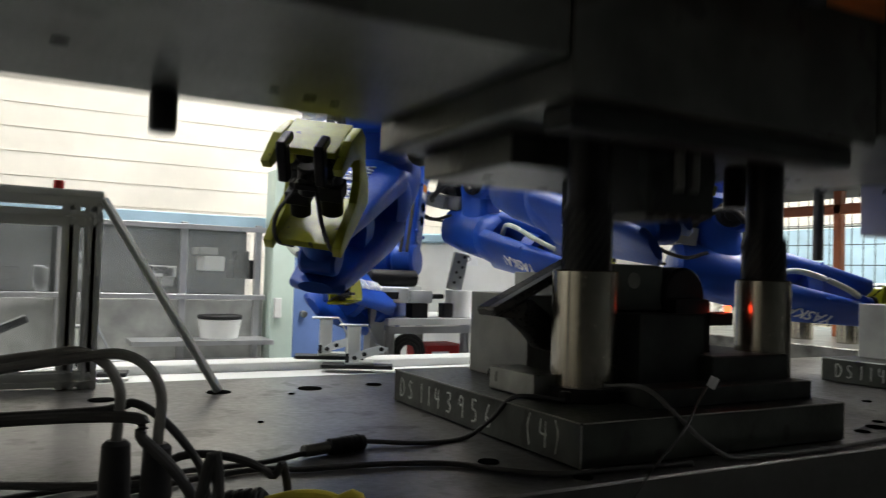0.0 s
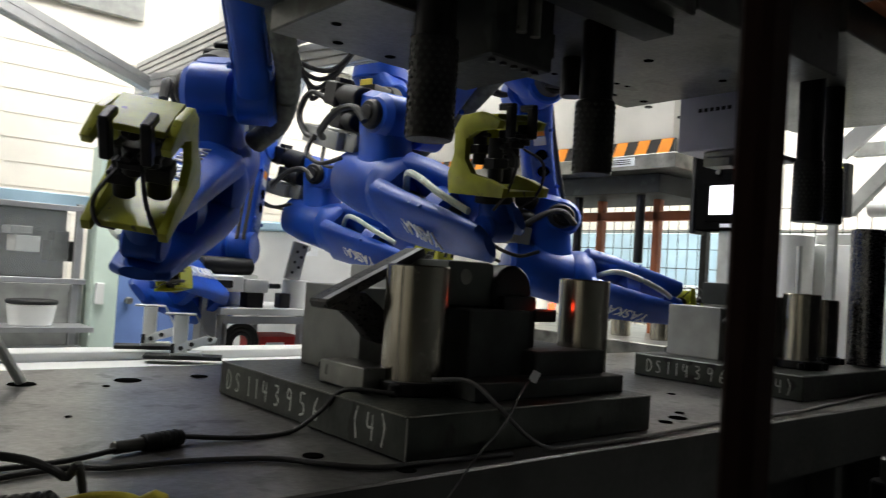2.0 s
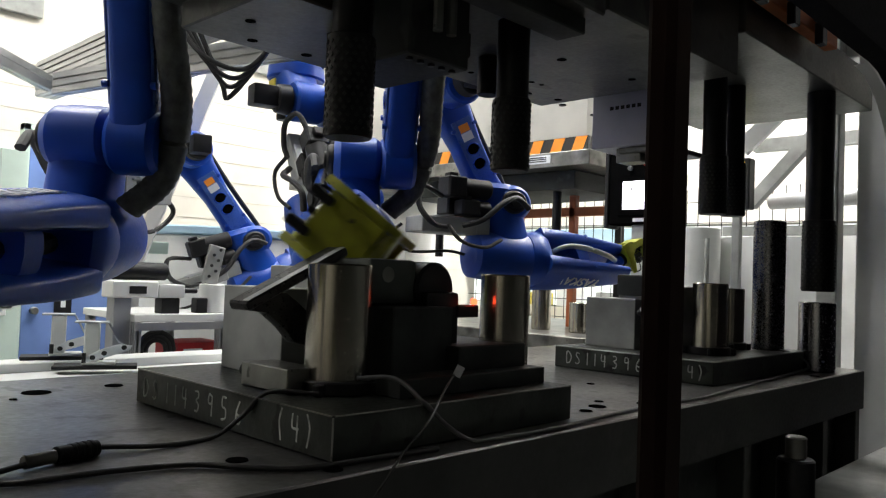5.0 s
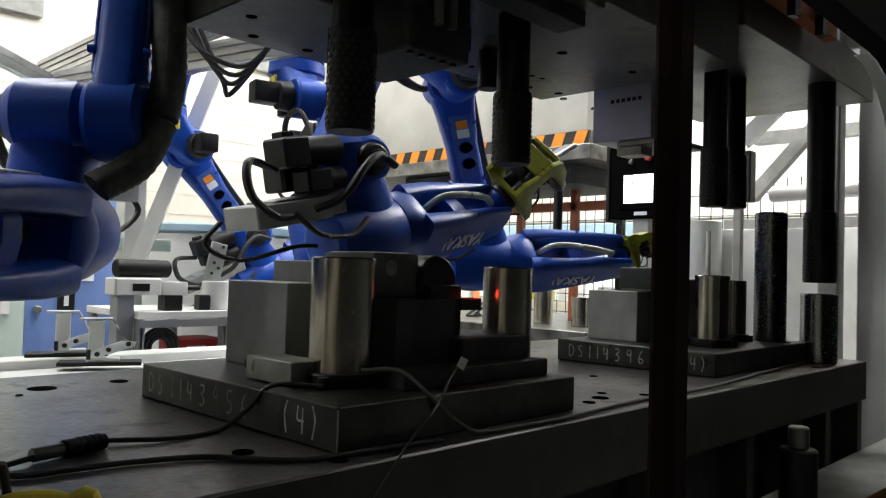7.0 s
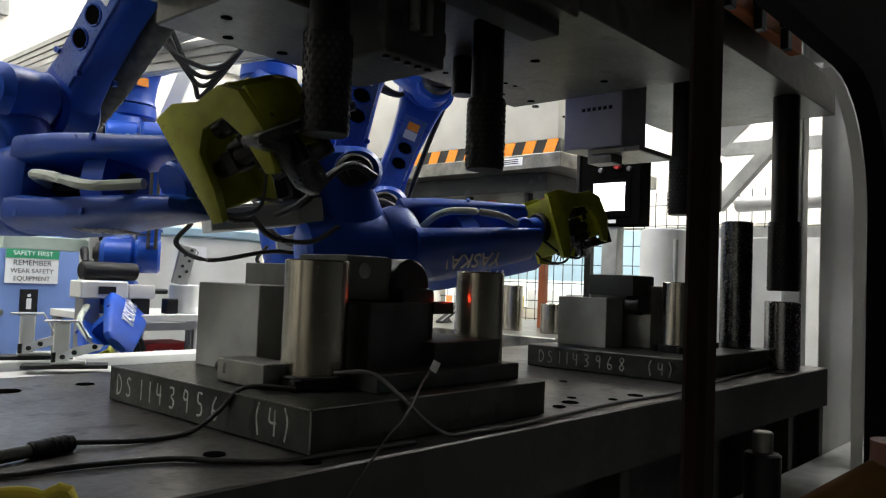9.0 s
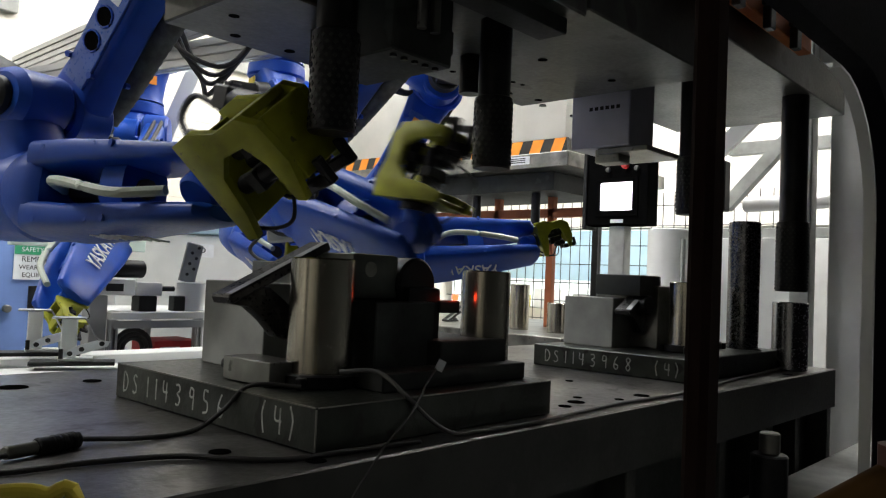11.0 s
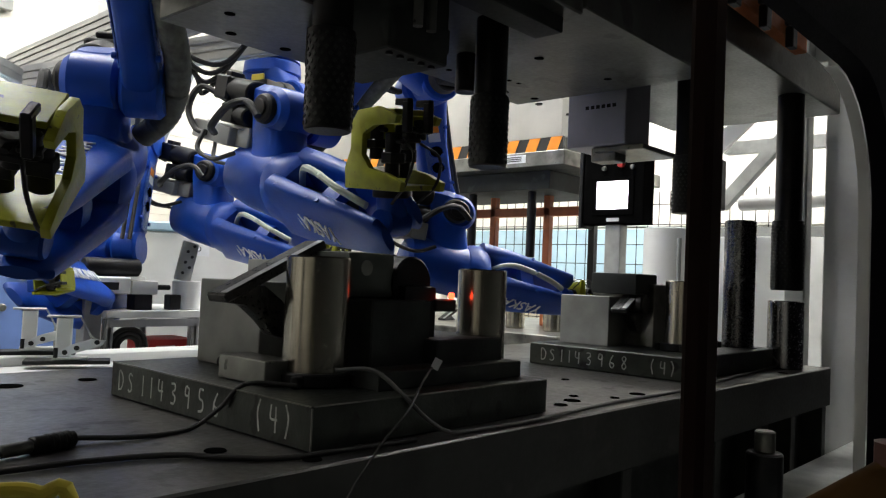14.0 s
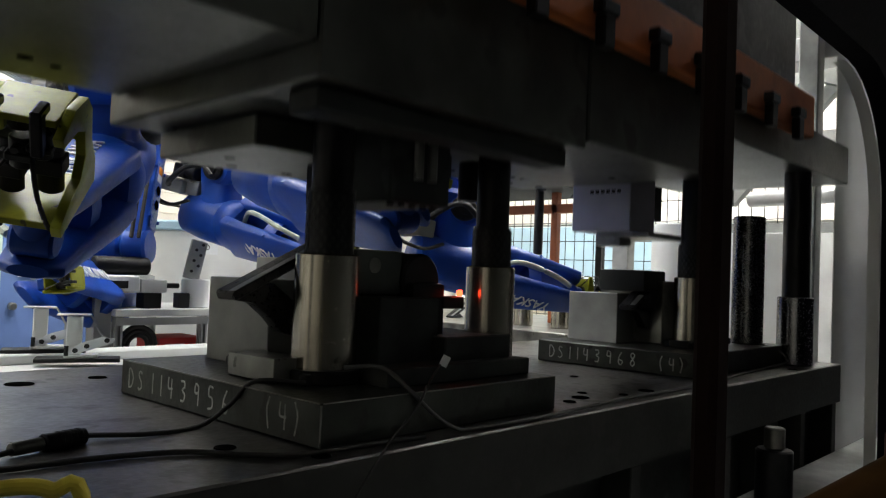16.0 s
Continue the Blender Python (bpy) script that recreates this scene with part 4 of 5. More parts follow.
def fixture(x, y, z, turn):
    f = empty("weld_fixture", pose(x, y, z, 0, 0, turn) @ Matrix.Diagonal((0.78, 0.78, 0.72, 1)), "small white part fixture on a dark base plate", "fixture", "fixtures on the conveyor")
    part("base_plate", B((-0.16, -0.05, 0, 0.14, 0.05, 0.016), bevel=0.002), BLACK, f)
    part("foot", B((-0.06, -0.035, 0.016, 0.06, 0.035, 0.03), bevel=0.002), WHITE, f)
    part("upright", B((-0.055, -0.03, 0.03, 0.0, 0.03, 0.19), bevel=0.004), WHITE, f)
    part("top_arm", B((-0.09, -0.03, 0.19, 0.03, 0.03, 0.198), bevel=0.002), ALU, f)
    bm = bmesh.new()
    add_tube(bm, [(0.03, 0, 0.19), (0.05, 0, 0.15), (0.07, 0, 0.11), (0.10, 0, 0.09)], 0.004, 8, 5)
    part("bent_wire", bm, ALU, f)
    bm = bmesh.new()
    add_profile(bm, [(-0.06, 0.03), (0.02, 0.055), (0.09, 0.08), (0.10, 0.10), (0.05, 0.105), (-0.01, 0.085), (-0.07, 0.05)], 0.008, Matrix(((1, 0, 0, 0.02), (0, 0, 1, -0.05), (0, 1, 0, 0), (0, 0, 0, 1))), 0.002)
    link_part = part("sheet_link", bm, LETTER, f, "white pierced sheet link")
    for hx, hz in ((0.07, 0.092), (0.0, 0.068), (-0.04, 0.05)):
        bm = bmesh.new()
        add_rod(bm, (0.02 + hx, -0.0515, hz), (0.02 + hx, -0.049, hz), 0.010, seg=12)
        part("pierced_hole", bm, HAZBLACK, link_part)
    bm = bmesh.new()
    add_rod(bm, (-0.05, -0.06, 0.03), (-0.05, -0.06, 0.07), 0.008, seg=10)
    part("pin", bm, BLACK, f)


fixture(0.16, 1.56, 0.90, -20)
fixture(0.20, 1.40, 0.886, -25)
fixture(-0.62, 1.42, 0.886, -12)

fence = thing("guard_fence", "aluminium guard fence with clear panels and a brace", "fence")
for fx in (-2.2, -1.45, -0.69, -0.64):
    profile_beam("post", (fx, 1.10, 0.90), (fx, 1.10, 1.36), 0.04, 0.04, fence, material=WHITE)
for fz in (1.36, 1.31):
    profile_beam("rail", (-2.3, 1.10, fz), (-0.62, 1.10, fz), 0.04, 0.04, fence, material=WHITE)
profile_beam("bottom_rail", (-2.3, 1.10, 0.925), (-0.62, 1.10, 0.925), 0.04, 0.04, fence, material=WHITE)
profile_beam("brace", (-0.62, 1.08, 1.36), (-0.36, 0.92, 0.905), 0.02, 0.02, fence, material=WHITE)
for fx in (-2.17, -1.42):
    part("panel", B((fx, 1.097, 0.95, fx + 0.70, 1.103, 1.29)), PANE, fence)
bm = bmesh.new()
add_rod(bm, (-0.72, 1.10, 1.38), (-0.72, 1.10, 1.40), 0.012, seg=12)
part("red_cap", bm, RED, fence)

mach = thing("machine_enclosure", "grey machine enclosure with windowed doors and pale frame", "machine")
part("lower_panel", B((-3.2, 4.42, 0.0, 0.70, 4.5, 0.98), bevel=0.005), GREYBOX, mach)
part("top_panel", B((-3.2, 4.42, 1.46, 0.70, 4.5, 1.56), bevel=0.005), PALEBLUE, mach, "blue header panel")
part("back_panel", B((-3.2, 4.95, 0.0, 0.70, 5.0, 1.56)), PRESSGREY, mach)
for px_ in (-3.2, -2.3, -1.5, -0.62, 0.12, 0.62):
    part("frame_post", B((px_, 4.38, 0.0, px_ + 0.045, 4.418, 1.5), bevel=0.003), ALU, mach)
for pz in (0.55, 0.98, 1.45):
    part("frame_rail", B((-3.2, 4.36, pz, 0.70, 4.379, pz + 0.035), bevel=0.003), ALU, mach)
for wx in (-3.1, -2.2, -1.4, -0.55, 0.18):
    part("window_pane", B((wx, 4.44, 1.02, wx + (0.42 if wx > 0 else 0.75), 4.446, 1.44)), PANE, mach)
rnd = random.Random(4)
for k in range(34):
    bx, bz = rnd.uniform(-2.0, 0.55), rnd.uniform(1.0, 1.3)
    part("machine_unit", B((bx, 4.6, bz, bx + rnd.uniform(0.04, 0.16), 4.7 + rnd.uniform(0, 0.2), bz + rnd.uniform(0.05, 0.16)), bevel=0.004), rnd.choice([BLACK, ALU, GREYBOX, WHITE, OXIDE]), mach)
tubm = bmesh.new()
add_rod(tubm, (0.36, 4.22, 0.73), (0.36, 4.22, 0.86), 0.12, 0.14, 28, 0.006)
tub = thing("tub", "white plastic tub with dark rim on a shelf", "tub")
part("tub_body", tubm, WHITE, tub)
bm = bmesh.new()
add_rod(bm, (0.36, 4.22, 0.861), (0.36, 4.22, 0.885), 0.145, seg=28, bevel=0.006)
part("rim", bm, BLACK, tub)
part("shelf", B((-0.2, 4.05, 0.70, 0.68, 4.36, 0.729)), ALU, tub)

gp = thing("pale_pillar", "pale green painted steel pillar", "pillar")
part("pillar_body", B((0.72, 4.3, 0, 0.88, 4.5, 1.9), bevel=0.006), PALE, gp)
part("switch_box", B((0.74, 4.27, 0.86, 0.79, 4.30, 1.0), bevel=0.004), WHITE, gp)

door = tagged(thing("door_1", "plain blue painted steel door with safety signs", "door"), kind="structure")
part("door_leaf", B((0.93, 4.45, 0.02, 1.66, 4.5, 2.05), bevel=0.004), SKYBLUE, door)
part("door_frame", B((0.885, 4.44, 0, 0.928, 4.52, 2.1), (1.662, 4.44, 0, 1.71, 4.52, 2.1), (0.885, 4.44, 2.055, 1.71, 4.52, 2.1), bevel=0.003), PALE, door)
bm = bmesh.new()
add_rod(bm, (1.0, 4.40, 0.88), (1.0, 4.448, 0.88), 0.025, seg=16, bevel=0.006)
part("door_knob", bm, STEEL, door)
sign = thing("safety_sign", "white sign with green header asking for safety equipment", "sign")
part("sign_plate", B((1.03, 4.440, 1.07, 1.36, 4.4485, 1.30)), LETTER, sign)
part("sign_header", B((1.03, 4.436, 1.235, 1.36, 4.4395, 1.30)), GREEN, sign)
up = Matrix(((1, 0, 0, 0), (0, 0, -1, 0), (0, 1, 0, 0), (0, 0, 0, 1)))
for txt, z, sz, mt, yy in (("SAFETY FIRST", 1.267, 0.042, LETTER, 4.4352), ("REMEMBER", 1.203, 0.05, BLACK, 4.4392), ("WEAR SAFETY", 1.15, 0.042, BLACK, 4.4392), ("EQUIPMENT", 1.10, 0.042, BLACK, 4.4392)):
    writing("lettering", txt, sz, Matrix.Translation((1.195, yy, z)) @ up, mt, sign)
sign2 = thing("door_sign", "small black pictogram sign on the blue door", "sign")
part("sign_plate", B((1.13, 4.441, 0.86, 1.24, 4.4485, 1.03)), BLACK, sign2)
part("pictogram", B((1.17, 4.438, 0.90, 1.20, 4.4405, 0.97), (1.175, 4.438, 0.98, 1.195, 4.4405, 1.0)), LETTER, sign2)

# block courses on the far wall
CREAM_JOINT = mat("cream_mortar", (0.55, 0.51, 0.43), 0.85)
wall = bpy.data.objects["wall_north"]
for k in range(9):
    part("joint", B((-7.9, 6.194, 1.30 + k * 0.2, 13.9, 6.1985, 1.303 + k * 0.2)), CREAM_JOINT, wall)
for vx in (0.2, 3.4):
    v = thing("roof_vent", "grey louvre panel high on the cream wall", "vent")
    part("louvre", B((vx, 6.12, 3.3, vx + 1.3, 6.19, 4.6), bevel=0.01), GREYBOX, v)

table = thing("machine_table", "white aluminium machine table with open shelf", "table")
part("table_top", B((0.80, 2.5, 0.94, 1.75, 3.1, 0.975), bevel=0.003), WHITE, table)
for tx in (0.82, 1.25, 1.7):
    for ty in (2.52, 3.05):
        profile_beam("leg", (tx, ty, 0), (tx, ty, 0.939), 0.04, 0.04, table)
part("shelf", B((0.82, 2.53, 0.70, 1.72, 3.06, 0.715)), ALU, table)
part("apron", B((0.80, 2.49, 0.90, 1.75, 2.499, 0.935)), ALU, table)
bin_ = thing("red_bin", "red parts bin on the table shelf", "bin")
part("bin_body", B((1.05, 2.56, 0.716, 1.30, 2.8, 0.83), bevel=0.008), RED, bin_)
part("bin_label", B((1.08, 2.556, 0.74, 1.18, 2.5595, 0.80)), LETTER, bin_)
reel = thing("hose_reel", "black coiled hose on the shelf", "hose")
bm = bmesh.new()
for r in (0.05, 0.07, 0.09):
    add_tube(bm, [(0.93 + r * math.cos(a), 2.54, 0.80 + r * math.sin(a)) for a in (i * math.pi / 5 for i in range(11))], 0.011, 8, 3)
part("hose_coil", bm, RUBBER, reel)
spin = thing("spindle_unit", "white spindle unit with black motor on the table", "spindle")
part("body", B((0.70, 2.52, 1.05, 0.92, 2.64, 1.13), bevel=0.006), WHITE, spin)
part("nose_block", B((0.93, 2.53, 1.05, 1.06, 2.62, 1.115), bevel=0.008), WHITE, spin)
part("foot", B((0.95, 2.54, 0.975, 1.04, 2.62, 1.049), bevel=0.003), BLACK, spin)
part("pedestal", B((0.72, 2.54, 0.40, 0.80, 2.62, 1.049), bevel=0.003), ALU, spin)
bm = bmesh.new()
add_rod(bm, (0.72, 2.58, 1.175), (0.98, 2.58, 1.175), 0.042, seg=24, bevel=0.006)
part("motor", bm, BLACK, spin, "black cylindrical motor")
bm = bmesh.new()
add_rod(bm, (1.06, 2.57, 1.085), (1.14, 2.57, 1.085), 0.013, seg=14, bevel=0.002)
part("chuck", bm, OXIDE, spin)
part("front_window", B((0.78, 2.516, 1.07, 0.86, 2.5195, 1.105)), BLACK, spin)
feed = thing("disc_feeder", "white drum feeder with pierced tilted plate", "feeder")
bm = bmesh.new()
add_rod(bm, (1.26, 2.62, 0.975), (1.26, 2.62, 1.12), 0.07, seg=30, bevel=0.005)
part("drum", bm, WHITE, feed)
part("tilted_plate", add_box(bmesh.new(), -0.045, -0.008, 0, 0.045, 0.008, 0.20, 0.004, pose(1.22, 2.6, 1.12, 0, 12, 0)), GREYBOX, feed)
for i in range(6):
    bm = bmesh.new()
    add_rod(bm, (1.215 + 0.03 * (i % 2) + 0.006 * i, 2.585, 1.16 + 0.027 * i), (1.215 + 0.03 * (i % 2) + 0.006 * i, 2.59, 1.16 + 0.027 * i), 0.008, seg=10)
    part("pierced_hole", bm, HAZBLACK, feed)
part("sensor", B((1.14, 2.56, 0.976, 1.2, 2.62, 1.05), bevel=0.004), BLACK, feed)
drum = thing("round_cabinet", "white and pale blue cabinet with curved front", "cabinet")
bm = bmesh.new()
add_rod(bm, (1.9, 3.75, 0.0), (1.9, 3.75, 1.40), 0.50, seg=40, bevel=0.01)
part("cabinet_body", bm, WHITE, drum)
bm = bmesh.new()
add_rod(bm, (1.9, 3.75, 1.402), (1.9, 3.75, 1.46), 0.52, seg=40, bevel=0.01)
part("cabinet_rim", bm, PALEBLUE, drum)
sgn = thing("wall_sign", "small white notice plate on the cabinet", "sign")
part("sign_plate", B((1.60, 3.205, 1.26, 1.73, 3.212, 1.34)), LETTER, sgn)
writing("lettering", "NO", 0.045, Matrix.Translation((1.64, 3.2035, 1.30)) @ up, BLACK, sgn)

# overhead frame that carries the robots
ov = thing("overhead_frame", "white and aluminium overhead frame carrying the robots", "frame")
profile_beam("beam", (0.92, 1.1, 2.34), (0.92, 4.2, 2.34), 0.12, 0.22, ov, "grooved aluminium beam")
profile_beam("beam", (-0.75, 2.2, 2.26), (0.84, 3.9, 2.26), 0.06, 0.09, ov, "grooved aluminium brace")
profile_beam("beam", (1.15, 1.7, 2.18), (0.75, 3.5, 2.18), 0.06, 0.12, ov, "grooved aluminium beam")
for (sx, sy, sz) in (ROW_A, ROW_B, ROW_C, ROW_D, ROW_E):
    part("hanger", B((sx - 0.17, sy - 0.17, sz + 0.442, sx + 0.17, sy + 0.17, sz + 0.50), bevel=0.004), ALU, ov)
    part("drop_column", B((sx - 0.06, sy - 0.06, sz + 0.50, sx + 0.06, sy + 0.06, 3.2), bevel=0.004), WHITE, ov)
part("top_beam", B((-2.4, 0.95, 3.2, 2.6, 1.25, 3.4), bevel=0.006), WHITE, ov)
part("top_beam", B((0.9, 1.252, 3.2, 1.2, 4.4, 3.4), bevel=0.006), WHITE, ov)
part("frame_leg", B((1.02, 3.2, 0, 1.14, 3.32, 3.199), bevel=0.005), WHITE, ov)
part("frame_leg", B((-2.4, 1.75, 0, -2.28, 1.87, 3.4), bevel=0.005), WHITE, ov)
bm = bmesh.new()
add_rod(bm, (1.42, 3.0, 2.30), (1.08, 3.2, 1.15), 0.055, seg=4, spin=45)
part("diagonal_strut", bm, WHITE, ov, "white diagonal strut")
part("cross_rail", B((0.6, 3.21, 1.27, 1.3, 3.27, 1.34), bevel=0.004), PALE, ov)
for k, off in enumerate((0.0, 0.03, 0.06, 0.1)):
    bm = bmesh.new()
    add_tube(bm, [(0.72 + off, 2.1, 2.26), (0.80 + off, 2.0, 2.10 - off), (0.95, 1.9 + off, 2.05 - off), (1.05, 1.8, 2.2), (1.08, 1.7, 2.3)], 0.011, 8, 6)
    part("cable_loop", bm, RUBBER, ov, "black looped robot cable")

# second press with hazard stripes
p2 = thing("second_press", "pale press with orange and black hazard stripes", "press")
# cream slide, its shade put into this greyer base colour
part("slide_body", B((3.36, 1.78, 2.14, 4.4, 4.6, 3.3), bevel=0.01), mat("cream_paint_with_shade", (0.48, 0.47, 0.43), 0.5, 0, 0.08, 3, 0.03, 60), p2, "pale painted slide")
part("stripe_board", B((3.335, 1.75, 2.02, 3.358, 4.6, 2.135)), HAZBLACK, p2)
for k in range(17):
    y0 = 1.80 + k * 0.17
    bm = bmesh.new()
    add_profile(bm, [(y0, 2.021), (y0 + 0.085, 2.021), (y0 + 0.04, 2.134), (y0 - 0.045, 2.134)], 0.003, Matrix(((0, 0, 1, 3.3308), (1, 0, 0, 0), (0, 1, 0, 0), (0, 0, 0, 1))))
    part("orange_stripe", bm, ORANGE, p2, "orange hazard stripe")
part("ledge_plate", B((3.05, 1.55, 1.90, 4.3, 4.6, 1.99), bevel=0.004), STEEL, p2, "grey steel die plate")
part("label_plate", B((3.0465, 1.83, 1.925, 3.0495, 2.10, 1.975)), LETTER, p2)
for k in range(3):
    part("label_bar", B((3.044, 1.86, 1.936 + k * 0.012, 3.0462, 2.07 - 0.03 * k, 1.941 + k * 0.012)), BLACK, p2)
part("upper_tool", B((3.2, 1.75, 1.78, 3.9, 3.3, 1.898), bevel=0.004), PRESSGREY, p2)
for gy in (1.95, 2.45, 3.0):
    bm = bmesh.new()
    add_rod(bm, (3.3, gy, 1.35), (3.3, gy, 1.78), 0.03, seg=20, bevel=0.003)
    part("guide_post", bm, OXIDE, p2)
part("lower_bolster", B((2.75, 1.35, 0.78, 4.4, 4.6, 0.90), bevel=0.005), STEEL, p2)
part("bed", B((2.95, 1.45, 0.0, 4.3, 4.6, 0.779), bevel=0.005), PRESSGREY, p2)
for gy in (1.62, 1.90, 2.3, 2.9):
    bm = bmesh.new()
    add_rod(bm, (3.1, gy, 0.90), (3.1, gy, 1.08 + 0.1 * (gy > 1.8)), 0.06, seg=28, bevel=0.004)
    part("lower_bushing", bm, CHROME, p2)
part("upright_column", B((3.9, 4.0, 0, 4.4, 4.6, 2.14), bevel=0.01), WHITE, p2)
for gy, gz in ((1.96, 1.9), (2.42, 1.9)):
    part("guard_post", B((3.52, gy, 0.9, 3.57, gy + 0.05, gz), bevel=0.004), RUST, p2, "orange-brown guard post")
part("guard_rail", B((3.52, 1.35, 1.64, 3.57, 3.2, 1.70), bevel=0.004), RUST, p2)

mesh_fence = thing("mesh_fence", "dark wire mesh guard fence", "fence")
for k in range(34):
    rods("mesh_wire", BLACK, mesh_fence, [((5.2, 1.0 + 0.1 * k, 0.6), (5.2, 1.0 + 0.1 * k, 2.0), 0.004)], seg=5)
for k in range(8):
    rods("mesh_wire", BLACK, mesh_fence, [((5.2, 0.9, 0.7 + 0.17 * k), (5.2, 4.4, 0.7 + 0.17 * k), 0.004)], seg=5)
part("fence_post", B((5.17, 2.6, 0, 5.23, 2.66, 2.0)), BLACK, mesh_fence)
win = tagged(thing("window_1", "long bright window band with pale blue curtain beyond the fence", "window"), kind="structure")
# evenly glowing pane stands in for the lit hall beyond
part("bright_pane", B((7.2, -1.0, 0.9, 7.22, 6.1, 1.86)), HALLGLOW, win, "glowing pane standing for the bright hall beyond")
part("curtain", B((7.1, 2.8, 1.25, 7.14, 6.1, 1.84)), PALEBLUE, win, "pale blue strip curtain")
part("window_header", B((7.15, -1.0, 1.88, 7.3, 6.1, 5.6)), CREAM, win)
part("window_sill", B((7.15, -1.0, 0.0, 7.3, 6.1, 0.88)), CREAM, win)
for k in range(5):
    part("stacked_goods", B((6.9, 3.0 + 0.55 * k, 0.9, 7.05, 3.4 + 0.55 * k, 1.05 + 0.04 * (k % 3)), bevel=0.01), (CABLEYEL, GREYBOX, WHITE)[k % 3], win)

hmi = thing("operator_panel", "dark operator panel with a lit touch screen and red stop button", "control panel")
part("housing", B((3.10, 1.05, 1.54, 3.22, 1.44, 1.97), bevel=0.006), HOLE, hmi, "matte black housing")
part("side_frame", B((3.09, 1.44, 1.52, 3.22, 1.465, 2.0), bevel=0.004), BLACK, hmi)
part("bezel", B((3.094, 1.11, 1.59, 3.099, 1.38, 1.81), bevel=0.002), HOLE, hmi)
part("screen", B((3.090, 1.145, 1.625, 3.0935, 1.345, 1.785)), SCREEN, hmi, "glowing white touch screen")
part("screen_mark", B((3.088, 1.285, 1.73, 3.0895, 1.292, 1.75)), BLACK, hmi)
bm = bmesh.new()
add_rod(bm, (3.07, 1.19, 1.88), (3.10, 1.19, 1.88), 0.02, seg=18, bevel=0.004)
part("stop_button", bm, RED, hmi, "red stop button")
for ky in (1.12, 1.30):
    bm = bmesh.new()
    add_rod(bm, (3.08, ky, 1.86), (3.10, ky, 1.86), 0.014, seg=14, bevel=0.003)
    part("key_switch", bm, STEEL, hmi)
part("name_plate", B((3.097, 1.20, 1.555, 3.0995, 1.28, 1.575)), LETTER, hmi)
part("stand", B((3.12, 1.2, 0.0, 3.2, 1.3, 1.539), bevel=0.004), GREYBOX, hmi)
keys = thing("key_panel", "dark key panel with small lit buttons", "control panel")
part("housing", B((3.05, 0.60, 1.60, 3.12, 0.74, 1.86), bevel=0.005), BLACK, keys)
for i in range(3):
    for j in range(3):
        part("lit_button", B((3.046, 0.625 + i * 0.036, 1.76 + j * 0.03, 3.0495, 0.645 + i * 0.036, 1.778 + j * 0.03)), VIOLET if (i + j) % 2 else YLED, keys)
part("arm", B((3.06, 0.65, 0.0, 3.1, 0.69, 1.599), bevel=0.003), GREYBOX, keys)

wf = thing("white_frame", "white painted steel machine frame beside the press", "frame")
part("column", B((3.1, -0.06, 0, 3.25, 0.12, 3.3), bevel=0.006), WHITE, wf)
part("column", B((3.0, 0.17, 0, 3.09, 0.26, 3.3), bevel=0.006), GREYBOX, wf)
part("panel", B((3.3, 0.27, 0, 3.36, 0.95, 1.48), bevel=0.004), WHITE, wf)
part("top_rail", B((3.1, -2.2, 2.30, 3.3, 1.2, 2.42), bevel=0.006), WHITE, wf)
part("mid_rail", B((3.3, -2.2, 1.90, 3.4, 0.0, 1.98), bevel=0.006), WHITE, wf)
bm = bmesh.new()
add_rod(bm, (3.2, 0.95, 0.0), (3.2, 0.95, 1.52), 0.13, seg=30, bevel=0.006)
part("duct", bm, WHITE, wf, "white round duct")
bm = bmesh.new()
add_rod(bm, (3.9, -0.6, 1.76), (4.4, 1.0, 1.78), 0.05, seg=20)
part("pipe_run", bm, ALU, wf, "bright pipe run")
bm = bmesh.new()
add_rod(bm, (3.5, 0.2, 2.55), (3.3, 0.75, 1.95), 0.06, seg=4, spin=45)
part("diagonal_strut", bm, WHITE, wf)
for a, b, r in (((3.7, 0.9, 2.6), (3.7, -0.9, 1.9), 0.07), ((3.8, -0.2, 2.9), (3.8, 0.9, 1.7), 0.05), ((3.9, -1.2, 1.55), (3.9, 1.1, 1.55), 0.04), ((4.6, -1.2, 2.2), (4.6, 1.2, 2.2), 0.06), ((4.0, 0.55, 0.0), (4.0, 0.55, 3.2), 0.06), ((4.8, -0.25, 0.0), (4.8, -0.25, 3.2), 0.06)):
    bm = bmesh.new()
    add_rod(bm, a, b, r, seg=4, spin=45)
    part("frame_member", bm, GREYBOX, wf, "grey-white steel member")
for k in range(4):
    part("cabinet_panel", B((5.0, -0.9 + 0.5 * k, 0.0, 5.1, -0.5 + 0.5 * k, 1.5 + 0.1 * (k % 2)), bevel=0.01), (GREYBOX, WHITE)[k % 2], wf)
rods("conduit", GREYBOX, wf, [((2.98, 0.78, 0.9), (2.98, 0.78, 1.45), 0.012), ((4.5, -0.9, 0.0), (4.5, -0.9, 4.0), 0.03), ((4.3, -0.5, 0.0), (4.3, -0.5, 4.0), 0.02)])
cab = thing("wall_cabinet", "pale grey electrical cabinet in the hall beyond", "cabinet")
part("cabinet_body", B((5.6, -1.6, 0.0, 6.0, -0.2, 1.7), bevel=0.01), GREYBOX, cab)
part("cabinet_door", B((5.58, -1.5, 0.4, 5.598, -0.3, 1.6), bevel=0.004), WHITE, cab)
jack = thing("hydraulic_jack", "small dark hydraulic clamp on the press sill", "clamp")
bm = bmesh.new()
add_rod(bm, (1.46, -0.2, 0.561), (1.46, -0.2, 0.74), 0.05, seg=24, bevel=0.005)
part("clamp_body", bm, OXIDE, jack)
bm = bmesh.new()
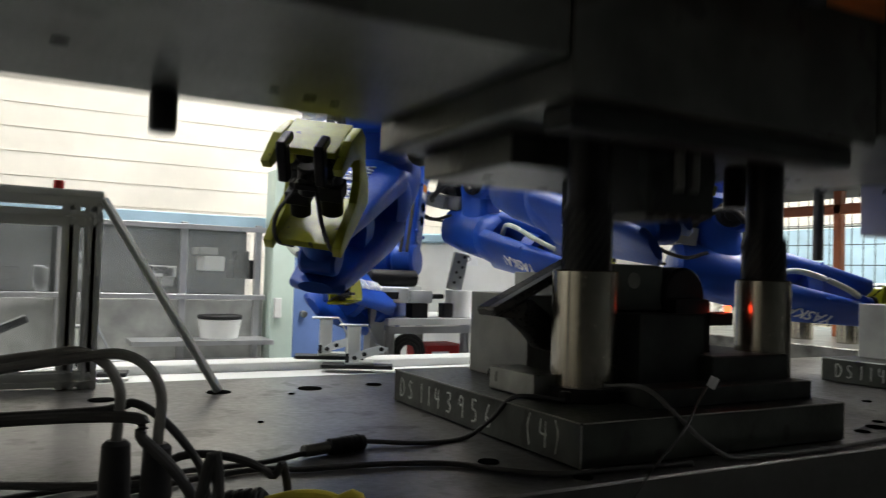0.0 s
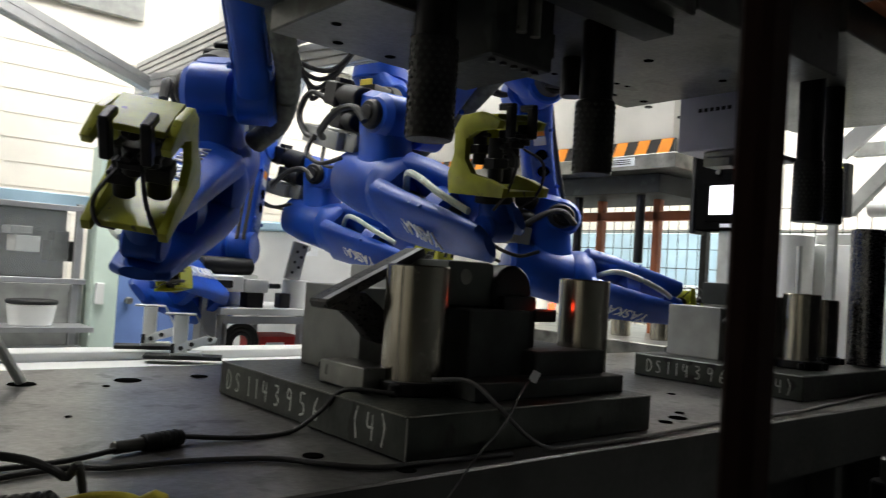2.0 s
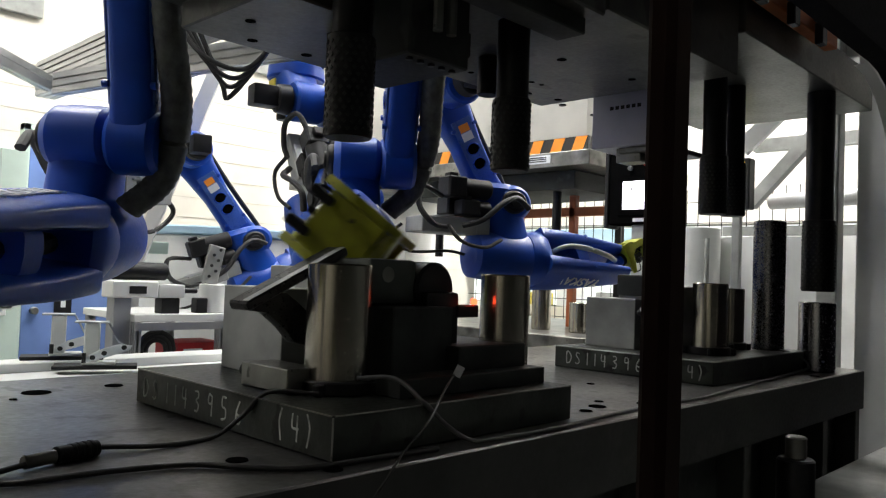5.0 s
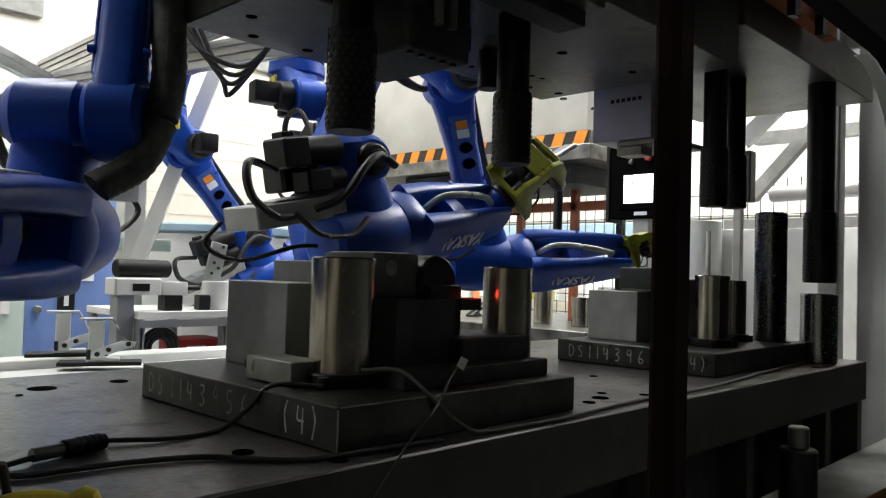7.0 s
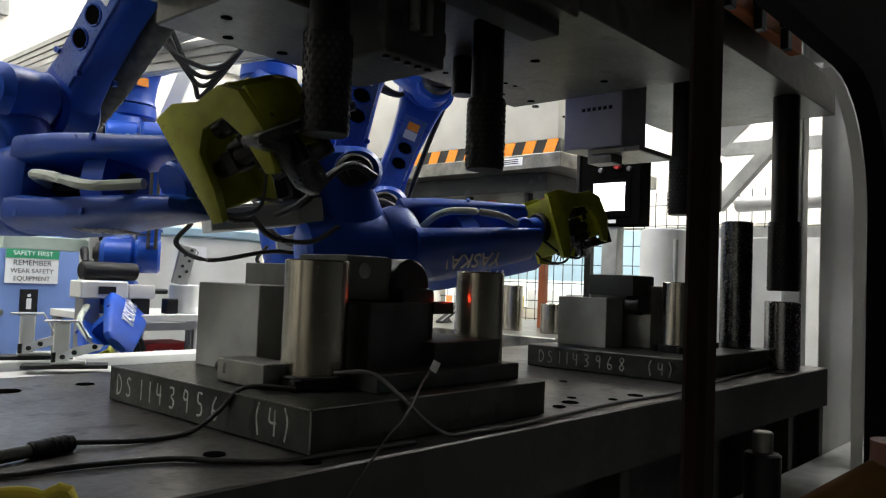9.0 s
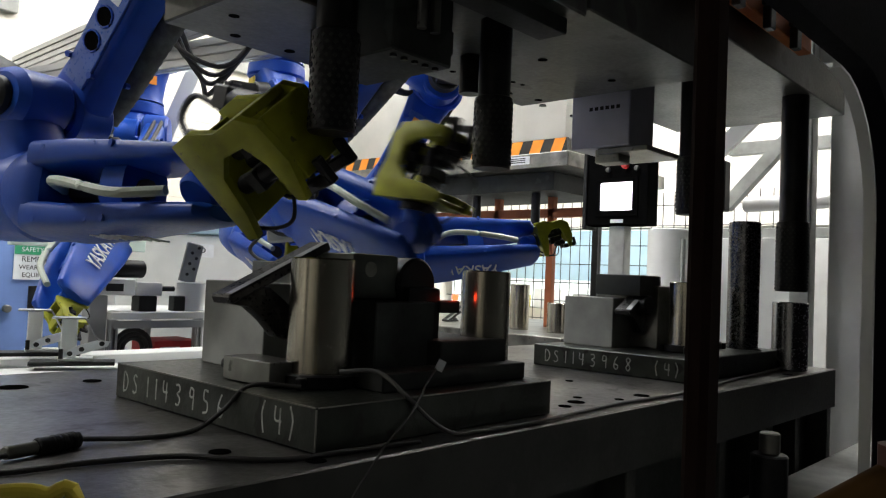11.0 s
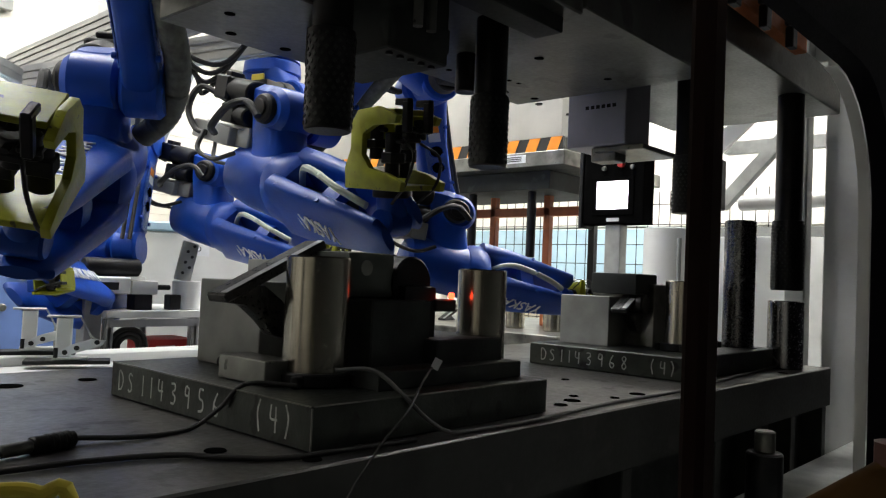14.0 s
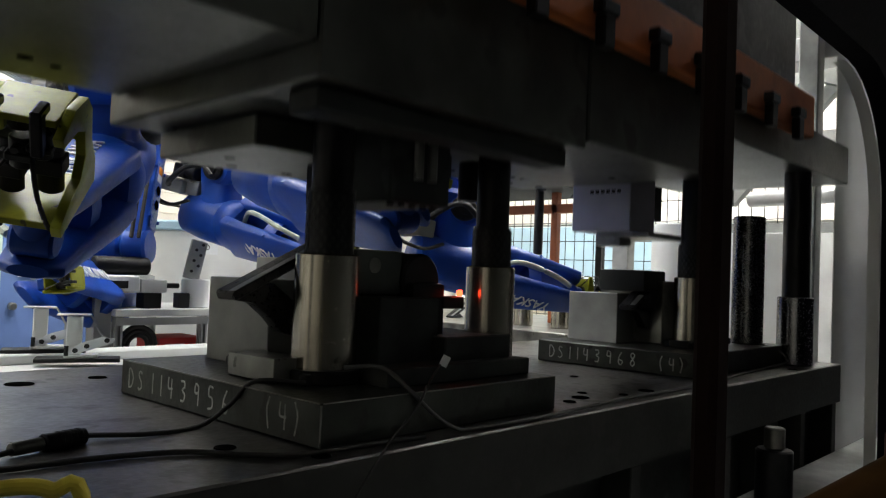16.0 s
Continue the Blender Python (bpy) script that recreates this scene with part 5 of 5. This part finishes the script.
add_rod(bm, (1.46, -0.2, 0.74), (1.46, -0.2, 0.80), 0.028, seg=18, bevel=0.004)
part("plunger", bm, STEEL, jack)

# ---- cables on the bolster ----
def cable(name, pts, r, material, label, seg=10):
    bm = bmesh.new()
    add_tube(bm, pts, r, seg, 8)
    return tagged(part(name, bm, material), label, "cable")


cable("sensor_cable", [(-0.245, 0.285, 0.908), (-0.153, 0.250, 0.905), (-0.059, 0.262, 0.905), (-0.012, 0.245, 0.94), (0.012, 0.205, 0.985), (0.09, 0.16, 0.982)], 0.0042, RUBBER, "thin black sensor cable running onto the die plate")
cable("sensor_cable", [(-0.9, 0.12, 0.906), (-0.6, 0.20, 0.905), (-0.45, 0.215, 0.905), (-0.372, 0.232, 0.91)], 0.0042, RUBBER, "thin black sensor cable along the bolster")
cable("sensor_cable", [(-0.95, 0.02, 0.906), (-0.512, 0.171, 0.905), (-0.400, 0.152, 0.905), (-0.291, 0.142, 0.905), (-0.179, 0.105, 0.905), (-0.124, 0.042, 0.905), (-0.058, -0.012, 0.905), (0.042, -0.022, 0.905), (0.2, -0.04, 0.905)], 0.0045, RUBBER, "black cable curving across the bolster")
cable("sensor_cable", [(0.142, 0.115, 1.012), (0.18, 0.055, 1.016), (0.20, 0.0, 0.98), (0.245, -0.02, 0.935), (0.29, -0.035, 0.908), (0.34, -0.045, 0.905), (0.549, -0.052, 0.905), (0.896, -0.030, 0.905), (1.26, -0.035, 0.905), (1.75, 0.01, 0.905), (2.12, 0.04, 0.905), (2.24, 0.03, 0.92), (2.22, 0.06, 0.96), (2.14, 0.1, 0.981)], 0.0042, mat("grey_cable", (0.10, 0.10, 0.10), 0.5), "grey cable from one die to the other")
cable("tag_wire", [(0.337, 0.055, 1.013), (0.22, -0.03, 1.0), (0.114, -0.100, 0.97), (0.031, -0.110, 0.91), (-0.047, -0.12, 0.80), (-0.06, -0.12, 0.5)], 0.0022, RUBBER, "thin wire hanging over the bolster edge")
tagm = add_box(bmesh.new(), -0.008, -0.0015, -0.011, 0.008, 0.0015, 0.011, 0, pose(0.34, 0.046, 1.02, 0, 25, -40))
tagged(part("paper_tag", tagm, LETTER), "small white paper tag on a wire", "tag")
plug = thing("cable_connector", "black round cable connector lying on the bolster", "connector")
bm = bmesh.new()
d = Vector((0.117, 0.031, 0)).normalized()
o = Vector((-0.255, 0.268, 0.912))
add_rod(bm, o - d * 0.002, o - d * 0.075, 0.0125, 0.014, 16, 0.002)
part("plug_body", bm, BLACK, plug)
for k in range(4):
    bm = bmesh.new()
    add_rod(bm, o - d * (0.012 + 0.011 * k), o - d * (0.018 + 0.011 * k), 0.0145, seg=16, bevel=0.001)
    part("grip_ring", bm, BLACK, plug)
bm = bmesh.new()
add_rod(bm, o - d * 0.075, o - d * 0.125, 0.0105, seg=14, bevel=0.002)
part("coupling_nut", bm, STEEL, plug, "knurled metal nut")
big = thing("cable_connector", "black heavy connector with yellow cable near the bolster edge", "connector")
o, d = Vector((-0.595, -0.325, 1.008)), Vector((-0.113, 0.075, -0.020)).normalized()
bm = bmesh.new()
add_rod(bm, o, o + d * 0.06, 0.012, 0.014, 18, 0.002)
part("plug_body", bm, BLACK, big)
for k in range(5):
    bm = bmesh.new()
    add_rod(bm, o + d * 0.004 * (2 * k + 1), o + d * (0.004 * (2 * k + 1) + 0.005), 0.0142, seg=16, bevel=0.001)
    part("grip_ring", bm, BLACK, big)
bm = bmesh.new()
add_rod(bm, o + d * 0.06, o + d * 0.115, 0.0125, seg=18, bevel=0.002)
part("coupling_nut", bm, STEEL, big)
bm = bmesh.new()
add_rod(bm, o + d * 0.115, o + d * 0.19, 0.014, seg=18, bevel=0.003)
part("socket_body", bm, BLACK, big)
bm = bmesh.new()
add_tube(bm, [o, o - d * 0.03 + Vector((0, 0, 0.003)), o - d * 0.06 + Vector((0, 0, -0.004)), o - d * 0.085 + Vector((0, 0, -0.03)), o - d * 0.09 + Vector((0, 0, -0.3))], 0.0062, 12, 6)
part("yellow_cable", bm, CABLEYEL, big, "yellow cable")
bm = bmesh.new()
add_rod(bm, o + d * 0.16 + Vector((0, 0, -0.01)), o + d * 0.16 + Vector((0, 0, -1.0)), 0.012, seg=8)
part("support_rod", bm, OXIDE, big)
for k, (x, y, z) in enumerate(((-0.716, -0.35, 1.075), (-0.69, -0.37, 1.075))):
    c = thing("hanging_connector", "black cable connector hanging beside the bolster", "connector", "hanging connectors")
    bm = bmesh.new()
    add_rod(bm, (x, y, z - 0.12), (x, y, z), 0.0145, 0.010, 16, 0.003)
    part("plug_body", bm, BLACK, c)
    bm = bmesh.new()
    add_tube(bm, [(x, y, z), (x, y, z + 0.04), (x - 0.02, y + 0.015, z + 0.062), (x - 0.06, y + 0.04, z + 0.058), (x - 0.2, y + 0.1, z + 0.03)], 0.004, 10, 7)
    part("lead", bm, CABLEGREY, c)
    bm = bmesh.new()
    add_tube(bm, [(x, y, z - 0.12), (x, y, z - 0.3), (x - 0.03, y, z - 0.7), (x - 0.05, y, z - 1.07)], 0.0045, 8, 6)
    part("lead", bm, RUBBER, c)
for pts in ([(-0.9, -0.2, 1.07), (-0.73, -0.282, 1.085), (-0.695, -0.301, 1.092), (-0.66, -0.320, 1.06), (-0.645, -0.33, 1.02), (-0.64, -0.34, 0.9), (-0.64, -0.34, 0.02)],
            [(-0.95, -0.35, 1.09), (-0.736, -0.455, 1.112), (-0.713, -0.469, 1.099), (-0.686, -0.486, 1.065), (-0.67, -0.49, 1.0), (-0.67, -0.49, 0.02)],
            [(-0.9, -0.1, 1.0), (-0.70, -0.27, 1.02), (-0.66, -0.29, 1.045), (-0.62, -0.31, 1.045), (-0.59, -0.32, 1.03), (-0.57, -0.31, 1.0), (-0.5, -0.2, 0.6), (-0.5, -0.2, 0.02)]):
    cable("looped_cable", pts, 0.0036, RUBBER, "black cable looping up beside the bolster")

# housings and tubes for the added lamps, all out of view
for lx, ly in ((0.2, 3.3), (1.9, 2.1), (3.2, 3.6), (6.4, 3.0), (5.4, 0.5), (-3.0, 3.0), (0.6, -3.4)):
    hb = thing("high_bay_lamp", "white tube lamp added under the ceiling, out of view", "lamp", "high-bay lamps")
    part("lamp_housing", B((lx - 0.3, ly - 1.15, 5.2, lx + 0.3, ly + 1.15, 5.28), bevel=0.01), WHITE, hb)
    for k in range(3):
        bm = bmesh.new()
        add_rod(bm, (lx - 0.18 + 0.18 * k, ly - 1.1, 5.17), (lx - 0.18 + 0.18 * k, ly + 1.1, 5.17), 0.02, seg=12)
        part("tube", bm, TUBE, hb)
    rods("hanger_wire", BLACK, hb, [((lx, ly - 0.9, 5.28), (lx, ly - 0.9, 5.6), 0.006), ((lx, ly + 0.9, 5.28), (lx, ly + 0.9, 5.6), 0.006)], seg=6)
WORK = [bracket(PART_A) for k in range(3)]


def motions():
    Z0 = pose(0, 0, 0)
    drop = ((0.0, -0.32), (0.1, -0.41), (0.2, -0.455), (0.3, -0.48), (0.4, -0.47), (0.5, -0.40), (0.6, -0.33), (0.7, -0.25), (0.8, -0.16), (0.9, -0.08), (1.0, -0.03), (1.1, 0), (1.4, 0),
            (14.9, 0), (15.0, -0.005), (15.1, -0.04), (15.2, -0.13), (15.3, -0.22), (15.4, -0.30), (15.5, -0.39), (15.6, -0.44), (15.7, -0.48), (15.8, -0.465), (15.9, -0.39), (16.0, -0.32))
    walk(slide, [(t, pose(0, 0, d)) for t, d in drop])
    # formed parts travel from the conveyor over both dies to the next press
    turn = PART_A.to_3x3().to_4x4()
    at_die, at_next = PART_A.translation, Vector((1.72, 0.36, 1.16))

    def held(S, rows, t):
        row = min(rows_between(rows), key=lambda q: abs(q[0] - t))
        return Vector(S) + arm_pose(row)[4] @ Vector((0, 0.04, 0.36))

    def ride(ob, stops):
        walk(ob, [(t, Matrix.Translation(p) @ turn) for t, p in stops])

    b = [(t, held(ROW_B, ROW_B_ROWS, t)) for t in (7.0, 7.4, 8.0, 8.8, 9.2)]
    ride(WORK[0], [(0, at_die), (5.4, at_die), (5.9, at_die + Vector((0, 0.05, 0.16))), *b, (10.0, at_next), (16, at_next)])
    a = [(t, held(ROW_A, ROW_A_ROWS, t)) for t in (8.0, 8.4, 8.8, 9.0, 9.2)]
    wait = Vector((-0.9, 1.40, 0.99))
    ride(WORK[1], [(0, wait), (7.0, wait), (7.5, wait + Vector((0, -0.1, 0.3))), *a, (9.9, at_die + Vector((0, 0, 0.1))), (10.2, at_die), (16, at_die)])
    away = Vector((3.3, 2.6, 0.96))
    ride(WORK[2], [(0, at_next), (5.0, at_next), (5.6, at_next + Vector((0.2, 0.3, 0.3))), (6.6, away + Vector((0, 0, 0.3))), (7.0, away), (16, away)])
    for (parts, rows), roll in zip(ROBOTS, FORK_ROLLS):
        key_robot(parts, rows, roll)


motions()
